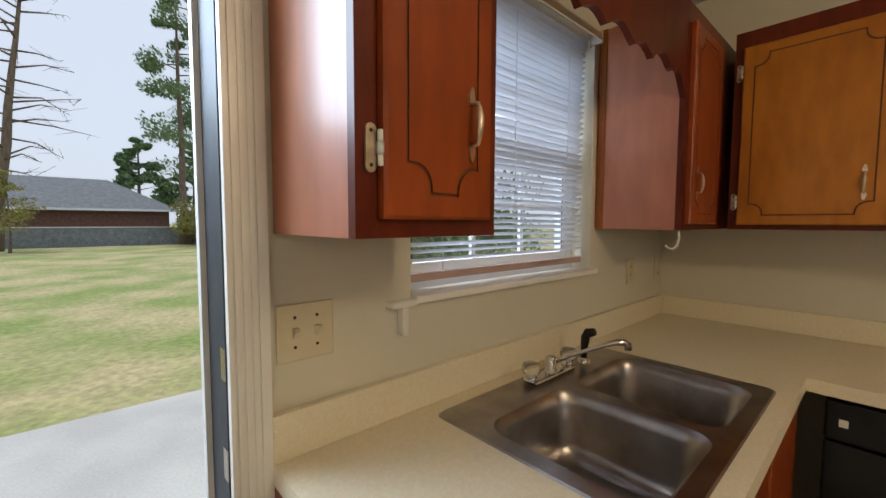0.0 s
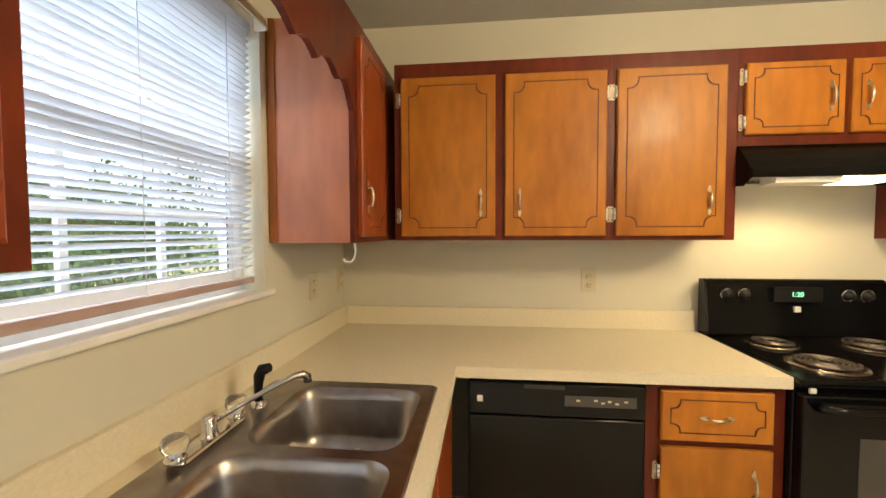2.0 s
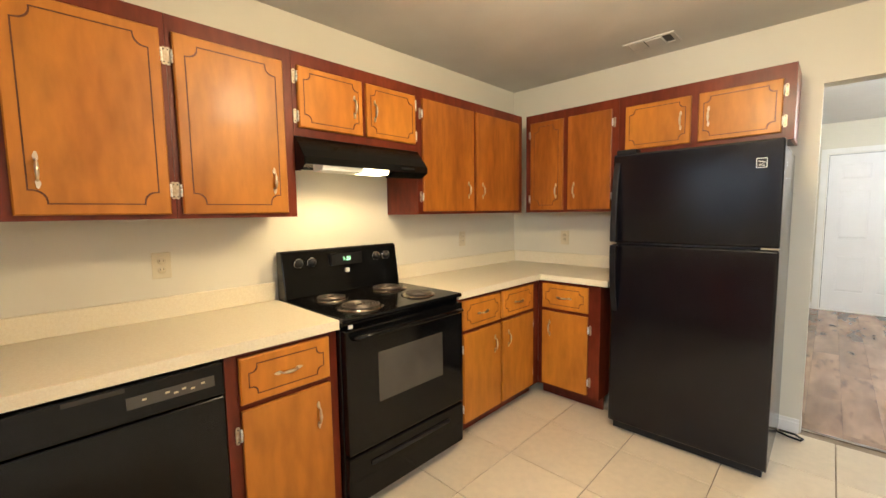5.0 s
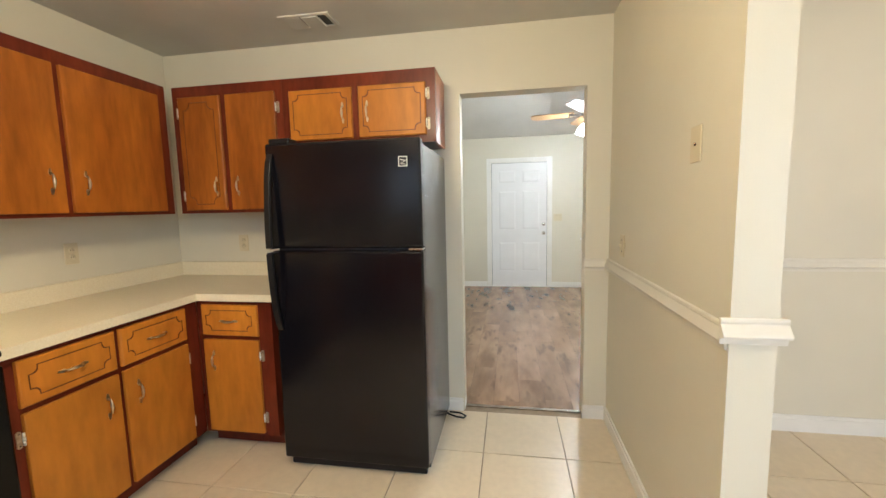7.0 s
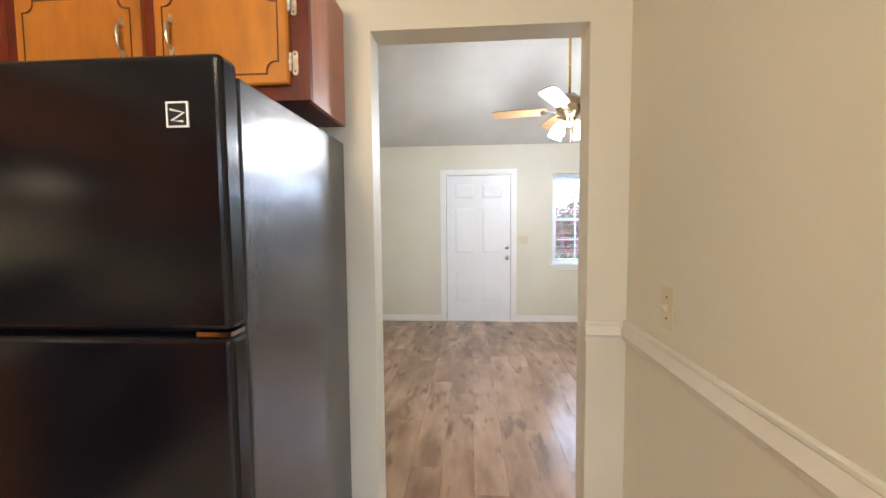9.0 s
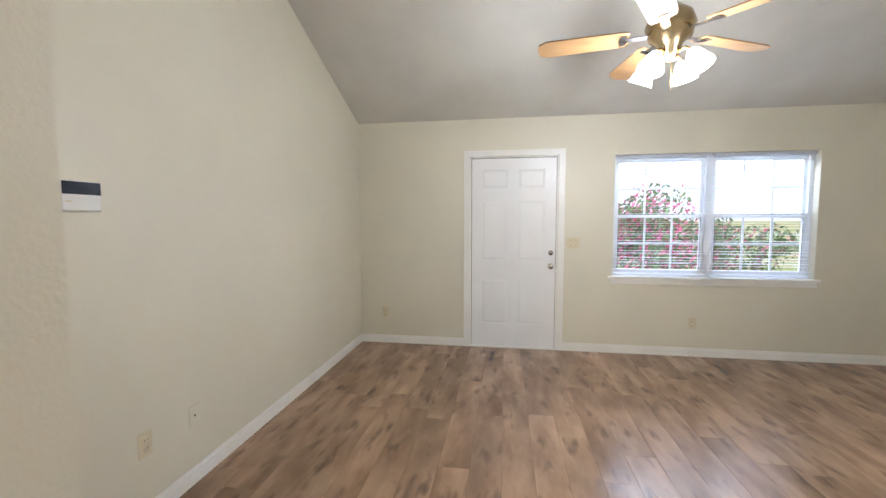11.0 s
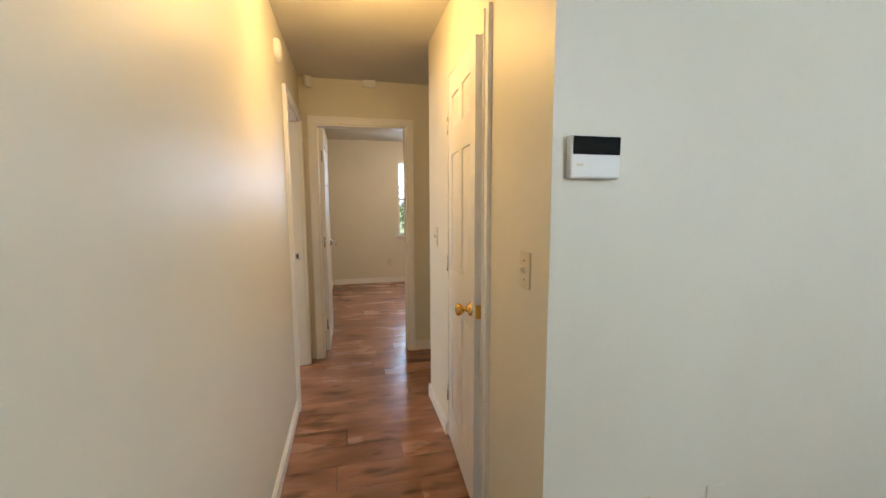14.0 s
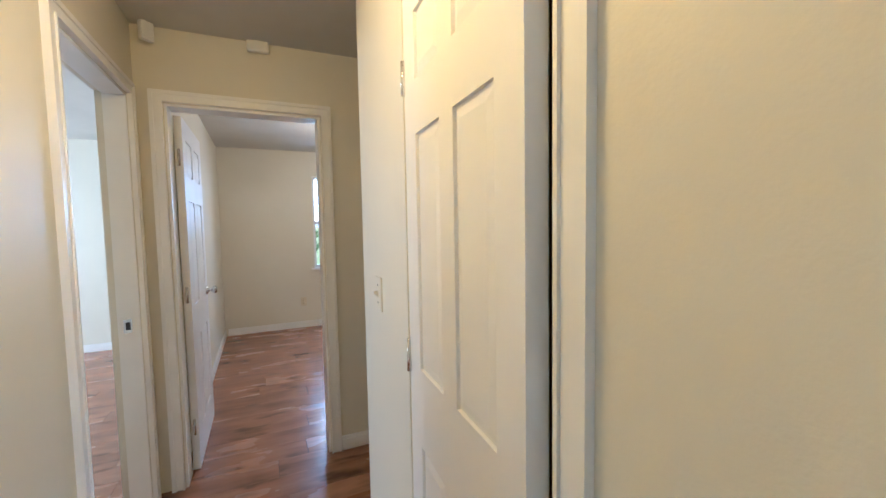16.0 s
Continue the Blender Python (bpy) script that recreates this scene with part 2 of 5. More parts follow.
def lathe(profile, seg=20, bm=None, m=None):
    """A turned shape: profile of (radius, height) round z, set by the pose m."""
    bm = bm or bmesh.new()
    m = m or Matrix()
    rings = []
    for r, z in profile:
        if r < 1e-5:
            rings.append([bm.verts.new(m @ Vector((0, 0, z)))])
        else:
            rings.append([bm.verts.new(m @ Vector((r * math.cos(2 * math.pi * i / seg), r * math.sin(2 * math.pi * i / seg), z))) for i in range(seg)])
    for a, b in zip(rings, rings[1:]):
        for i in range(seg):
            j = (i + 1) % seg
            q = [a[i % len(a)], a[j % len(a)], b[j % len(b)], b[i % len(b)]]
            q = [v for k, v in enumerate(q) if v not in q[:k]]
            if len(q) > 2:
                f = bm.faces.new(q)
                f.smooth = True
    bmesh.ops.recalc_face_normals(bm, faces=bm.faces[:])
    return bm


def tube(pts, r, seg=8, bm=None, radii=None):
    """A round bar along pts."""
    bm = bm or bmesh.new()
    pts = [Vector(p) for p in pts]
    rings = []
    up = Vector((0.13, 0.21, 0.97))
    for i, p in enumerate(pts):
        d = (pts[min(i + 1, len(pts) - 1)] - pts[max(i - 1, 0)]).normalized()
        a = d.cross(up)
        if a.length < 0.1:
            a = d.cross(Vector((1, 0, 0)))
        a.normalize()
        b = d.cross(a)
        rr = radii[i] if radii else r
        rings.append([bm.verts.new(p + rr * (a * math.cos(2 * math.pi * k / seg) + b * math.sin(2 * math.pi * k / seg))) for k in range(seg)])
    for a, b in zip(rings, rings[1:]):
        for k in range(seg):
            f = bm.faces.new((a[k], a[(k + 1) % seg], b[(k + 1) % seg], b[k]))
            f.smooth = True
    bm.faces.new(rings[0][::-1])
    bm.faces.new(rings[-1])
    bmesh.ops.recalc_face_normals(bm, faces=bm.faces[:])
    return bm


def mesh_of(name, bm, *materials):
    me = bpy.data.meshes.new(name)
    bm.to_mesh(me)
    bm.free()
    for m in materials:
        me.materials.append(m)
    return me


def part(name, bm, mat, parent=None, label="", kind=""):
    mats = mat if isinstance(mat, (list, tuple)) else [mat]
    ob = new(name, mesh_of(name, bm, *mats))
    ob.parent = parent
    return tagged(ob, label=label, kind=kind)


def thing(name, m, label, category, group=""):
    ob = new(name)
    ob.matrix_world = m
    ob.empty_display_size = 0.1
    return tagged(ob, label, category, group)


def structure(name, bm, mat, label=""):
    return part(name, bm, mat, None, label, "structure")


# ---- the shell ----
XE, YN, YL, YS = 2.96, 4.017, 4.135, 8.153     # partition, kitchen north wall, its living-room face, front wall
ZC = 2.44
WT = 0.16


def wall_x(name, y0, y1, x0, x1, z1, holes=(), mat=WALL):
    """A wall along x with openings (xa, xb, za, zb)."""
    bm = bmesh.new()
    cur = x0
    for xa, xb, za, zb in sorted(holes):
        if xa > cur:
            boxes(bm, (cur, y0, 0, xa, y1, z1))
        if za > 0:
            boxes(bm, (xa, y0, 0, xb, y1, za))
        if zb < z1:
            boxes(bm, (xa, y0, zb, xb, y1, z1))
        cur = xb
    if cur < x1:
        boxes(bm, (cur, y0, 0, x1, y1, z1))
    return structure(name, bm, mat)


def wall_y(name, x0, x1, y0, y1, z1, holes=(), mat=WALL):
    bm = bmesh.new()
    cur = y0
    for ya, yb, za, zb in sorted(holes):
        if ya > cur:
            boxes(bm, (x0, cur, 0, x1, ya, z1))
        if za > 0:
            boxes(bm, (x0, ya, 0, x1, yb, za))
        if zb < z1:
            boxes(bm, (x0, ya, zb, x1, yb, z1))
        cur = yb
    if cur < y1:
        boxes(bm, (x0, cur, 0, x1, y1, z1))
    return structure(name, bm, mat)


RX = 6.3          # east end of the house
KW = (0.765, 1.655, 1.195, 2.085)      # kitchen window
KD = (2.052, 2.95, 0, 2.05)             # back door
LW = (3.525, 5.365, 0.80, 2.035)          # living-room window
# the last opening is an added dining window, unseen, only to let light in
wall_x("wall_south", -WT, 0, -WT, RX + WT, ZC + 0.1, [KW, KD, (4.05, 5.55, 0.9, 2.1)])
wall_y("wall_west_kitchen", -0.12, 0, 0, YN, ZC + 0.1)
wall_x("wall_between", YN + 0.001, YL, -0.06, RX, 3.5, [(2.062, 2.822, 0, 2.055)])
wall_y("wall_partition", XE, XE + 0.11, 2.655, YN, ZC + 0.1)
wall_y("wall_east", RX, RX + WT, 0, YS, 3.5)
wall_x("wall_front", YS, YS + WT, 0.70, RX + WT, 2.6, [(2.06, 2.975, 0, 2.045), LW])
wall_y("wall_living_west", 0.70, 0.82, 5.15, YS, 3.5)
wall_x("wall_hall_north", 5.03, 5.15, -0.83, 0.82, 3.5, [(-0.325, 0.288, 0, 2.018)])
structure("wall_above_hall", box(0.75, YL, 2.376, 0.82, 5.03, 3.42), WALL)
wall_y("wall_hall_alcove", -0.83, -0.71, 5.15, 6.3, 2.5)
wall_x("wall_hall_south", YN + 0.001, YL, -5.0, -0.06, 2.5, [(-1.61, -0.87, 0, 2.005)])
wall_y("wall_hall_end", -1.86, -1.735, YL, 6.3, 2.5, [(4.255, 5.01, 0, 2.008)])
wall_x("wall_alcove_end", 6.3, 6.4, -1.86, -0.7, 2.5)
wall_y("wall_bedroom_west", -5.12, -5.0, 0.6, 7.6, 2.5, [(5.33, 6.13, 0.80, 2.045)])
wall_x("wall_bedroom_north", 7.6, 7.7, -5.12, -0.7, 2.5)
wall_y("wall_bedroom_east", -1.86, -1.74, 6.4, 7.6, 2.5)
# the opening is added, out of view, behind the second room's fill lamp
wall_x("wall_second_room_south", 0.5, 0.6, -5.12, -0.121, 2.5, [(-4.0, -2.8, 0.9, 2.05)])
wall_y("wall_closet_back", 0.55, 0.70, 5.15, 6.0, 2.5)
wall_x("wall_closet_far", 6.0, 6.1, -0.71, 0.70, 2.5)

structure("ceiling_kitchen", box(-WT, -WT, ZC, RX, YN, ZC + 0.1), CEIL)
structure("ceiling_hall", box(-5.12, 0.6, 2.375, -0.121, YN + 0.027, 2.49), CEIL)
structure("ceiling_hall_passage", box(-5.12, YL + 0.001, 2.375, 0.749, 7.6, 2.49), CEIL)
PY = 5.90
pk = 2.44 + 0.40 * (YS - PY)
structure("wall_bedroom_south", box(-4.999, YL + 0.001, 0, -1.861, 4.215, 2.374), WALL)
structure("ceiling_living", prism([(YL, pk - 0.4 * (PY - YL)), (PY, pk), (YS, 2.44), (YS, 2.56), (PY, pk + 0.12), (YL, pk - 0.4 * (PY - YL) + 0.12)], 0, 0.70, RX), CEIL)

structure("floor_kitchen", box(0, 0, -0.05, RX, YN + 0.07, -0.006), GROUT)
structure("floor_living", box(0.70, YN + 0.07, -0.05, RX, YS, -0.004), UNDER)
structure("floor_hall", box(-5.0, YL - 0.148, -0.05, 0.70, 7.6, -0.004), UNDER)
structure("floor_second_room", box(-5.0, 0.6, -0.05, -0.12, YL - 0.15, -0.004), UNDER)

# ---- cabinets ----
def groove_loop(x0, z0, x1, z1, r, s):
    """An outline with scooped, stepped corners."""
    pts = []
    for cx, cz, dx, dz in ((x0, z0, 1, 1), (x1, z0, -1, 1), (x1, z1, -1, -1), (x0, z1, 1, -1)):
        arc = [(cx, cz + dz * (r + s)), (cx + dx * s, cz + dz * (r + s))]
        for k in range(1, 5):
            a = math.pi / 2 * k / 5
            arc.append((cx + dx * (s + r * math.sin(a)) , cz + dz * (s + r * math.cos(a))))
        arc += [(cx + dx * (r + s), cz + dz * s), (cx + dx * (r + s), cz)]
        if dx * dz < 0:
            arc = arc[::-1]
        pts += arc
    return pts


def slab(w, h, t=0.019, groove=True, m=0.035, r=0.035):
    """A door or drawer front: back at y=0, front at y=-t, from (0, 0) to (w, h) in x and z."""
    if not groove:
        return box(0, -t, 0, w, 0, h, bevel=0.004)
    bm = bmesh.new()
    d, g, b = 0.003, 0.0045, 0.005

    def ring(pts, y):
        return [bm.verts.new((x, y, z)) for x, z in pts]

    def skirt(a, c, mi=0):
        n = len(a)
        for i in range(n):
            bm.faces.new((a[i], a[(i + 1) % n], c[(i + 1) % n], c[i])).material_index = mi

    def edges(ringv):
        return [bm.edges.get((ringv[i], ringv[(i + 1) % len(ringv)])) or bm.edges.new((ringv[i], ringv[(i + 1) % len(ringv)])) for i in range(len(ringv))]

    back = ring([(0, 0), (w, 0), (w, h), (0, h)], 0)
    side = ring([(0, 0), (w, 0), (w, h), (0, h)], -t + b)
    front = ring([(b, b), (w - b, b), (w - b, h - b), (b, h - b)], -t)
    bm.faces.new(back)
    skirt(back, side)
    skirt(side, front)
    s = 0.008
    o = groove_loop(m, m, w - m, h - m, r, s)
    i_ = groove_loop(m + g, m + g, w - m - g, h - m - g, r, s)
    top_o, low_o, low_i, top_i = ring(o, -t), ring(o, -t + d), ring(i_, -t + d), ring(i_, -t)
    skirt(top_o, low_o, 1)
    skirt(low_o, low_i, 1)
    skirt(low_i, top_i, 1)
    bm.faces.new(top_i)
    bmesh.ops.triangle_fill(bm, use_beauty=True, use_dissolve=False, edges=edges(front) + edges(top_o))
    bmesh.ops.recalc_face_normals(bm, faces=bm.faces[:])
    return bm


def pull(parent, x, z, long=0.118, along="z", y=-0.019):
    """A cast pull: a thick bowed grip between two leaf-shaped feet."""
    foot, post = 0.030, long / 2 - 0.026
    n = 10
    pts = [(0, -0.002, -post)] + [(0, -0.016 - 0.004 * math.sin(math.pi * i / n), post * (2 * i / n - 1) * 0.94) for i in range(n + 1)] + [(0, -0.002, post)]
    bm = tube(pts, 0.004, 8, radii=[0.0045] + [0.0035 + 0.0030 * math.sin(math.pi * i / n) for i in range(n + 1)] + [0.0045])
    for e in (-1, 1):
        c = e * (long / 2 - foot / 2)
        ring = [(0.0065 * math.sin(t) * (1.15 if math.cos(t) * e < 0 else 0.85), foot / 2 * math.cos(t) + c) for t in (2 * math.pi * k / 12 for k in range(12))]
        leaf = prism(ring, 1, -0.0035, -0.0002)
        tmp = bpy.data.meshes.new("foot")
        leaf.to_mesh(tmp)
        bm.from_mesh(tmp)
        bpy.data.meshes.remove(tmp)
        leaf.free()
    m = pose(x, y, z, 0, 90 if along == "x" else 0, 0)
    bmesh.ops.transform(bm, matrix=m, verts=bm.verts[:])
    return part("handle", bm, PEWTER, parent, "worn brass pull")


def hinge(parent, x, z, side, y=-0.019):
    """An exposed hinge: a leaf with rounded ends on the frame, a barrel of three knuckles; side: +1 when the frame is on the right of the door's edge."""
    cx = x + side * 0.0135
    ring = [(cx + 0.0085 * math.cos(t) * (1 if abs(math.sin(t)) < 0.9 else 0.8), z + (0.024 if math.sin(t) >= 0 else -0.024) + 0.009 * math.sin(t)) for t in (2 * math.pi * (k + 0.5) / 16 for k in range(16))]
    bm = prism(ring, 1, -0.0050, -0.0004)
    hg = part("hinge", bm, LEAFSTEEL, parent, "worn steel hinge")
    bb = bmesh.new()
    for z0, z1, rr in ((-0.024, -0.0085, 0.0040), (-0.008, 0.008, 0.0050), (0.0085, 0.024, 0.0040)):
        tube([(x + side * 0.0035, y + 0.007, z + z0), (x + side * 0.0035, y + 0.007, z + z1)], rr, 8, bb)
    part("barrel", bb, WHITEPL, hg)
    for e in (-1, 1):
        part("screw", lathe([(0.0028, 0), (0.0024, 0.0012), (0, 0.0015)], 8, None, pose(cx, -0.0050, z + e * 0.023, 90)), HOLE, hg)
    return hg


def door(parent, name, x0, z0, x1, z1, hand="", mat=HONEY, groove=True, hinged=True, hz=None, long=0.118, m=0.035, r=0.035, hinge_z=None):
    """hand: side of the pull, l or r; drawers take c."""
    d = part(name, slab(x1 - x0, z1 - z0, groove=groove, m=m, r=r), [mat, GROOVE], parent)
    d.location = (x0, -0.001, z0)
    w, h = x1 - x0, z1 - z0
    if hand == "c":
        pull(d, w / 2, h / 2, 0.115, "x")
    elif hand:
        inset = 0.062 if w > 0.33 and h > 0.4 else 0.052
        pull(d, inset if hand == "l" else w - inset, hz if hz is not None else 0.143, long)
        if hinged:
            for zz in (hinge_z or (0.09, h - 0.09)):
                hinge(d, w if hand == "l" else 0, zz, 1 if hand == "l" else -1)
    return d


def carcass(parent, w, h, d, mat=MAHOG, holes=(), stile=0.03, side=None):
    """A cabinet body behind the plane y=0: side panels, top, bottom, back and a face frame."""
    t = 0.016
    for b in ((0.001, 0.019, 0, t, d, h), (w - t, 0.019, 0, w - 0.001, d, h)):
        part("side_panel", box(*b), side or mat, parent)
    part("bottom_panel", box(t, 0.019, 0, w - t, d, t), mat, parent)
    part("top_panel", box(t, 0.019, h - t, w - t, d, h), mat, parent)
    part("back_panel", box(t, d - 0.006, t, w - t, d, h - t), mat, parent)
    bm = bmesh.new()
    xs = sorted({0.0, w})
    cuts = sorted(holes)
    cur = 0.0
    for xa, xb, za, zb in cuts:
        if xa > cur + 1e-4:
            boxes(bm, (cur, 0, 0, xa, 0.019, h))
        if za > 0:
            boxes(bm, (xa, 0, 0, xb, 0.019, za))
        if zb < h:
            boxes(bm, (xa, 0, zb, xb, 0.019, h))
        cur = xb
    if cur < w - 1e-4:
        boxes(bm, (cur, 0, 0, w, 0.019, h))
    part("face_frame", bm, mat, parent)


ZU0, ZU1 = 1.357, 2.12
WX = 0.31


def upper_west(y0, y1, z0, label, doors):
    """An upper cabinet on the west wall, doors as (y0, y1, z0, z1, side, options)."""
    c = thing("wall_cabinet", pose(WX, y0, z0, 0, 0, 90), label, "kitchen cabinet", "kitchen wall cabinets")
    carcass(c, y1 - y0, ZU1 - z0, WX - 0.003, holes=[(a - y0 + 0.02, b - y0 - 0.02, lo - z0 + 0.02, hi - z0 - 0.02) for a, b, lo, hi, s, o in doors])
    for a, b, lo, hi, s, o in doors:
        door(c, "door", a - y0, lo - z0, b - y0, hi - z0, s, **o)
    return c


upper_west(0.352, 1.265, ZU0, "honey-stained double wall cabinet with worn doors over the cream worktop",
           [(0.382, 0.79, 1.375, 2.055, "r", {}), (0.83, 1.245, 1.375, 2.055, "l", {})])
upper_west(1.266, 1.752, ZU0, "honey-stained single-door wall cabinet beside the range hood", [(1.285, 1.705, 1.375, 2.055, "r", {})])
upper_west(1.753, 2.529, 1.735, "short two-door honey-stained cabinet over the black hood",
           [(1.775, 2.13, 1.775, 2.055, "r", dict(hz=0.14, m=0.025, r=0.025, hinge_z=(0.05, 0.23))), (2.155, 2.505, 1.775, 2.055, "l", dict(hz=0.14, m=0.025, r=0.025, hinge_z=(0.05, 0.23)))])
upper_west(2.53, 3.668, ZU0, "reddish two-door plain wall cabinet in the corner over the worktop",
           [(2.565, 3.045, 1.375, 2.055, "r", dict(groove=False, mat=PLAINWOOD)), (3.075, 3.60, 1.375, 2.055, "l", dict(groove=False, mat=PLAINWOOD, hinged=False))])
NY = 3.70


def upper_north(x0, x1, z0, label, doors, side=None):
    c = thing("wall_cabinet", pose(x0, NY, z0), label, "kitchen cabinet", "kitchen wall cabinets")
    carcass(c, x1 - x0, ZU1 - z0, YN - NY - 0.003, holes=[(a - x0 + 0.02, b - x0 - 0.02, lo - z0 + 0.02, hi - z0 - 0.02) for a, b, lo, hi, s, o in doors], side=side)
    for a, b, lo, hi, s, o in doors:
        door(c, "door", a - x0, lo - z0, b - x0, hi - z0, s, **o)
    return c


upper_north(0.332, 1.062, ZU0, "dark-framed two-door wall cabinet next to the refrigerator",
            [(0.38, 0.66, 1.375, 2.055, "r", dict(mat=PLAINWOOD)), (0.70, 1.02, 1.375, 2.055, "l", dict(mat=PLAINWOOD, groove=False))])
upper_north(1.063, 1.968, 1.725, "short two-door honey-stained cabinet over the refrigerator",
            [(1.11, 1.49, 1.765, 2.045, "r", dict(hz=0.14, m=0.025, r=0.025, hinged=False)), (1.53, 1.915, 1.765, 2.045, "l", dict(hz=0.14, m=0.025, r=0.025, hinge_z=(0.06, 0.22)))], side=SHEENSIDE)

# south wall: right of the window and left of it
SYF = 0.31
c = thing("wall_cabinet", pose(0.73, SYF, ZU0, 0, 0, 180), "corner wall cabinet beside the window, red door darkened as backlit, with a glossy end panel", "kitchen cabinet", "kitchen wall cabinets")
carcass(c, 0.728, ZU1 - ZU0, SYF - 0.003, side=SHEENSIDE, holes=[(0.05, 0.33, 0.04, 0.68)])
door(c, "door", 0.03, 0.02, 0.35, 0.70, "l", mat=BACKLITDOOR, hinged=False)
part("scribe_strip", box((-0.005, 0.276, 0.0, -0.0003, 0.3065, ZU1 - ZU0), bevel=0.002), PLAINWOOD, c)
c = thing("wall_cabinet", pose(1.985, SYF, ZU0, 0, 0, 180), "narrow wall cabinet between the window and the back door, red door darkened as backlit", "kitchen cabinet", "kitchen wall cabinets")
carcass(c, 0.28, ZU1 - ZU0, SYF - 0.003, side=SHEENSIDE, holes=[(0.04, 0.20, 0.05, 0.68)])
door(c, "door", 0.035, 0.027, 0.25, 0.70, "r", mat=BACKLITDOOR, hinge_z=(0.095, 0.60), hz=0.15)

# scalloped valance over the sink
vp = [(0.731, 2.12), (0.731, 1.80)]
for k in range(0, 49):
    a = k / 48
    vp.append((0.731 + 0.973 * a, 1.80 + 0.05 * min(1, 14 * min(a, 1 - a)) + 0.028 * abs(math.sin(a * math.pi * 7)) + (0.012 if int(a * 7) % 2 else 0)))
vp += [(1.704, 2.12)]
v = tagged(part("window_valance", prism(vp, 1, 0.292, 0.310), MAHOG), "dark red scalloped wooden valance above the sink window", "valance")

# base cabinets
ZB1 = 0.872
BX = 0.612


def base_cab(m, w, d, label, fronts, toe=0.09, drop=0.075):
    c = thing("base_cabinet", m, label, "kitchen cabinet", "kitchen base cabinets")
    for b in ((0.001, 0.019, toe, 0.017, d, ZB1), (w - 0.017, 0.019, toe, w - 0.001, d, ZB1)):
        part("side_panel", box(*b), MAHOG, c)
    part("bottom_panel", box(0.017, 0.019, toe, w - 0.017, d, toe + 0.016), MAHOG, c)
    part("back_panel", box(0.017, d - 0.01, toe + 0.016, w - 0.017, d, ZB1), MAHOG, c)
    part("toe_kick", box(0, drop, 0, w, drop + 0.016, toe), MAHOG, c)
    bm = bmesh.new()
    cur = 0.0
    for x0, x1, zs in fronts:
        boxes(bm, (cur, 0, toe, x0 + 0.015, 0.019, ZB1))
        boxes(bm, (x0 + 0.015, 0, toe, x1 - 0.015, 0.019, toe + 0.035), (x0 + 0.015, 0, 0.64, x1 - 0.015, 0.019, 0.68), (x0 + 0.015, 0, ZB1 - 0.03, x1 - 0.015, 0.019, ZB1))
        cur = x1 - 0.015
    boxes(bm, (cur, 0, toe, w, 0.019, ZB1))
    part("face_frame", bm, MAHOG, c)
    for x0, x1, side in fronts:
        dd = part("drawer_front", slab(x1 - x0, 0.175, m=0.028, r=0.022), [HONEY, GROOVE], c)
        dd.location = (x0, -0.001, 0.675)
        pull(dd, (x1 - x0) / 2, 0.085, 0.115, "x")
        door(c, "door", x0, toe + 0.02, x1, 0.652, side, groove=False, hz=0.42)
    return c


base_cab(pose(BX, 1.305, 0, 0, 0, 90), 0.448, BX - 0.02, "honey-stained base cabinet with one drawer between dishwasher and range", [(0.045, 0.405, "r")])
base_cab(pose(BX, 2.52, 0, 0, 0, 90), 0.908, BX - 0.02, "honey-stained base cabinet with two drawers beside the range", [(0.055, 0.415, "r"), (0.44, 0.81, "l")])
base_cab(pose(BX + 0.002, 3.43, 0), 0.459, 0.58, "small honey-stained base cabinet next to the refrigerator", [(0.04, 0.38, "l")])
# sink base along the south wall
c = thing("base_cabinet", pose(2.0, BX, 0, 0, 0, 180), "sink base cabinet with four doors under the window, red and darkened as backlit", "kitchen cabinet", "kitchen base cabinets")
part("side_panel", box(0.001, 0.019, 0.09, 0.017, 0.60, ZB1), MAHOG, c)
part("side_panel", box(1.353, 0.019, 0.09, 1.369, 0.60, ZB1), MAHOG, c)
part("face_frame", box((0, 0, 0.09, 1.37, 0.019, ZB1)), MAHOG, c)
part("toe_kick", box(0, 0.075, 0, 1.37, 0.09, 0.09), MAHOG, c)
for k in range(3):
    door(c, "door", 0.04 + k * 0.445, 0.11, 0.44 + k * 0.445, 0.85, ("r", "l", "")[k], mat=BACKLITDOOR, groove=False, hz=0.60)

# worktop: two runs, each with a raised splash
ZW0, ZW1 = 0.874, 0.914
CX = 0.645
SK = (0.835, 1.635, 0.075, 0.600)      # sink rim


def top_slab(outline, hole=None):
    bm = bmesh.new()
    levels = []
    for z in (ZW0, ZW1):
        loops = [[bm.verts.new((x, y, z)) for x, y in pts] for pts in ([outline, hole] if hole else [outline])]
        ed = [bm.edges.new((lp[i], lp[(i + 1) % len(lp)])) for lp in loops for i in range(len(lp))]
        bmesh.ops.triangle_fill(bm, use_beauty=True, use_dissolve=False, edges=ed)
        levels.append(loops)
    for lo, hi in zip(*levels):
        for i in range(len(lo)):
            bm.faces.new((lo[i], lo[(i + 1) % len(lo)], hi[(i + 1) % len(lo)], hi[i]))
    bmesh.ops.recalc_face_normals(bm, faces=bm.faces[:])
    return bm


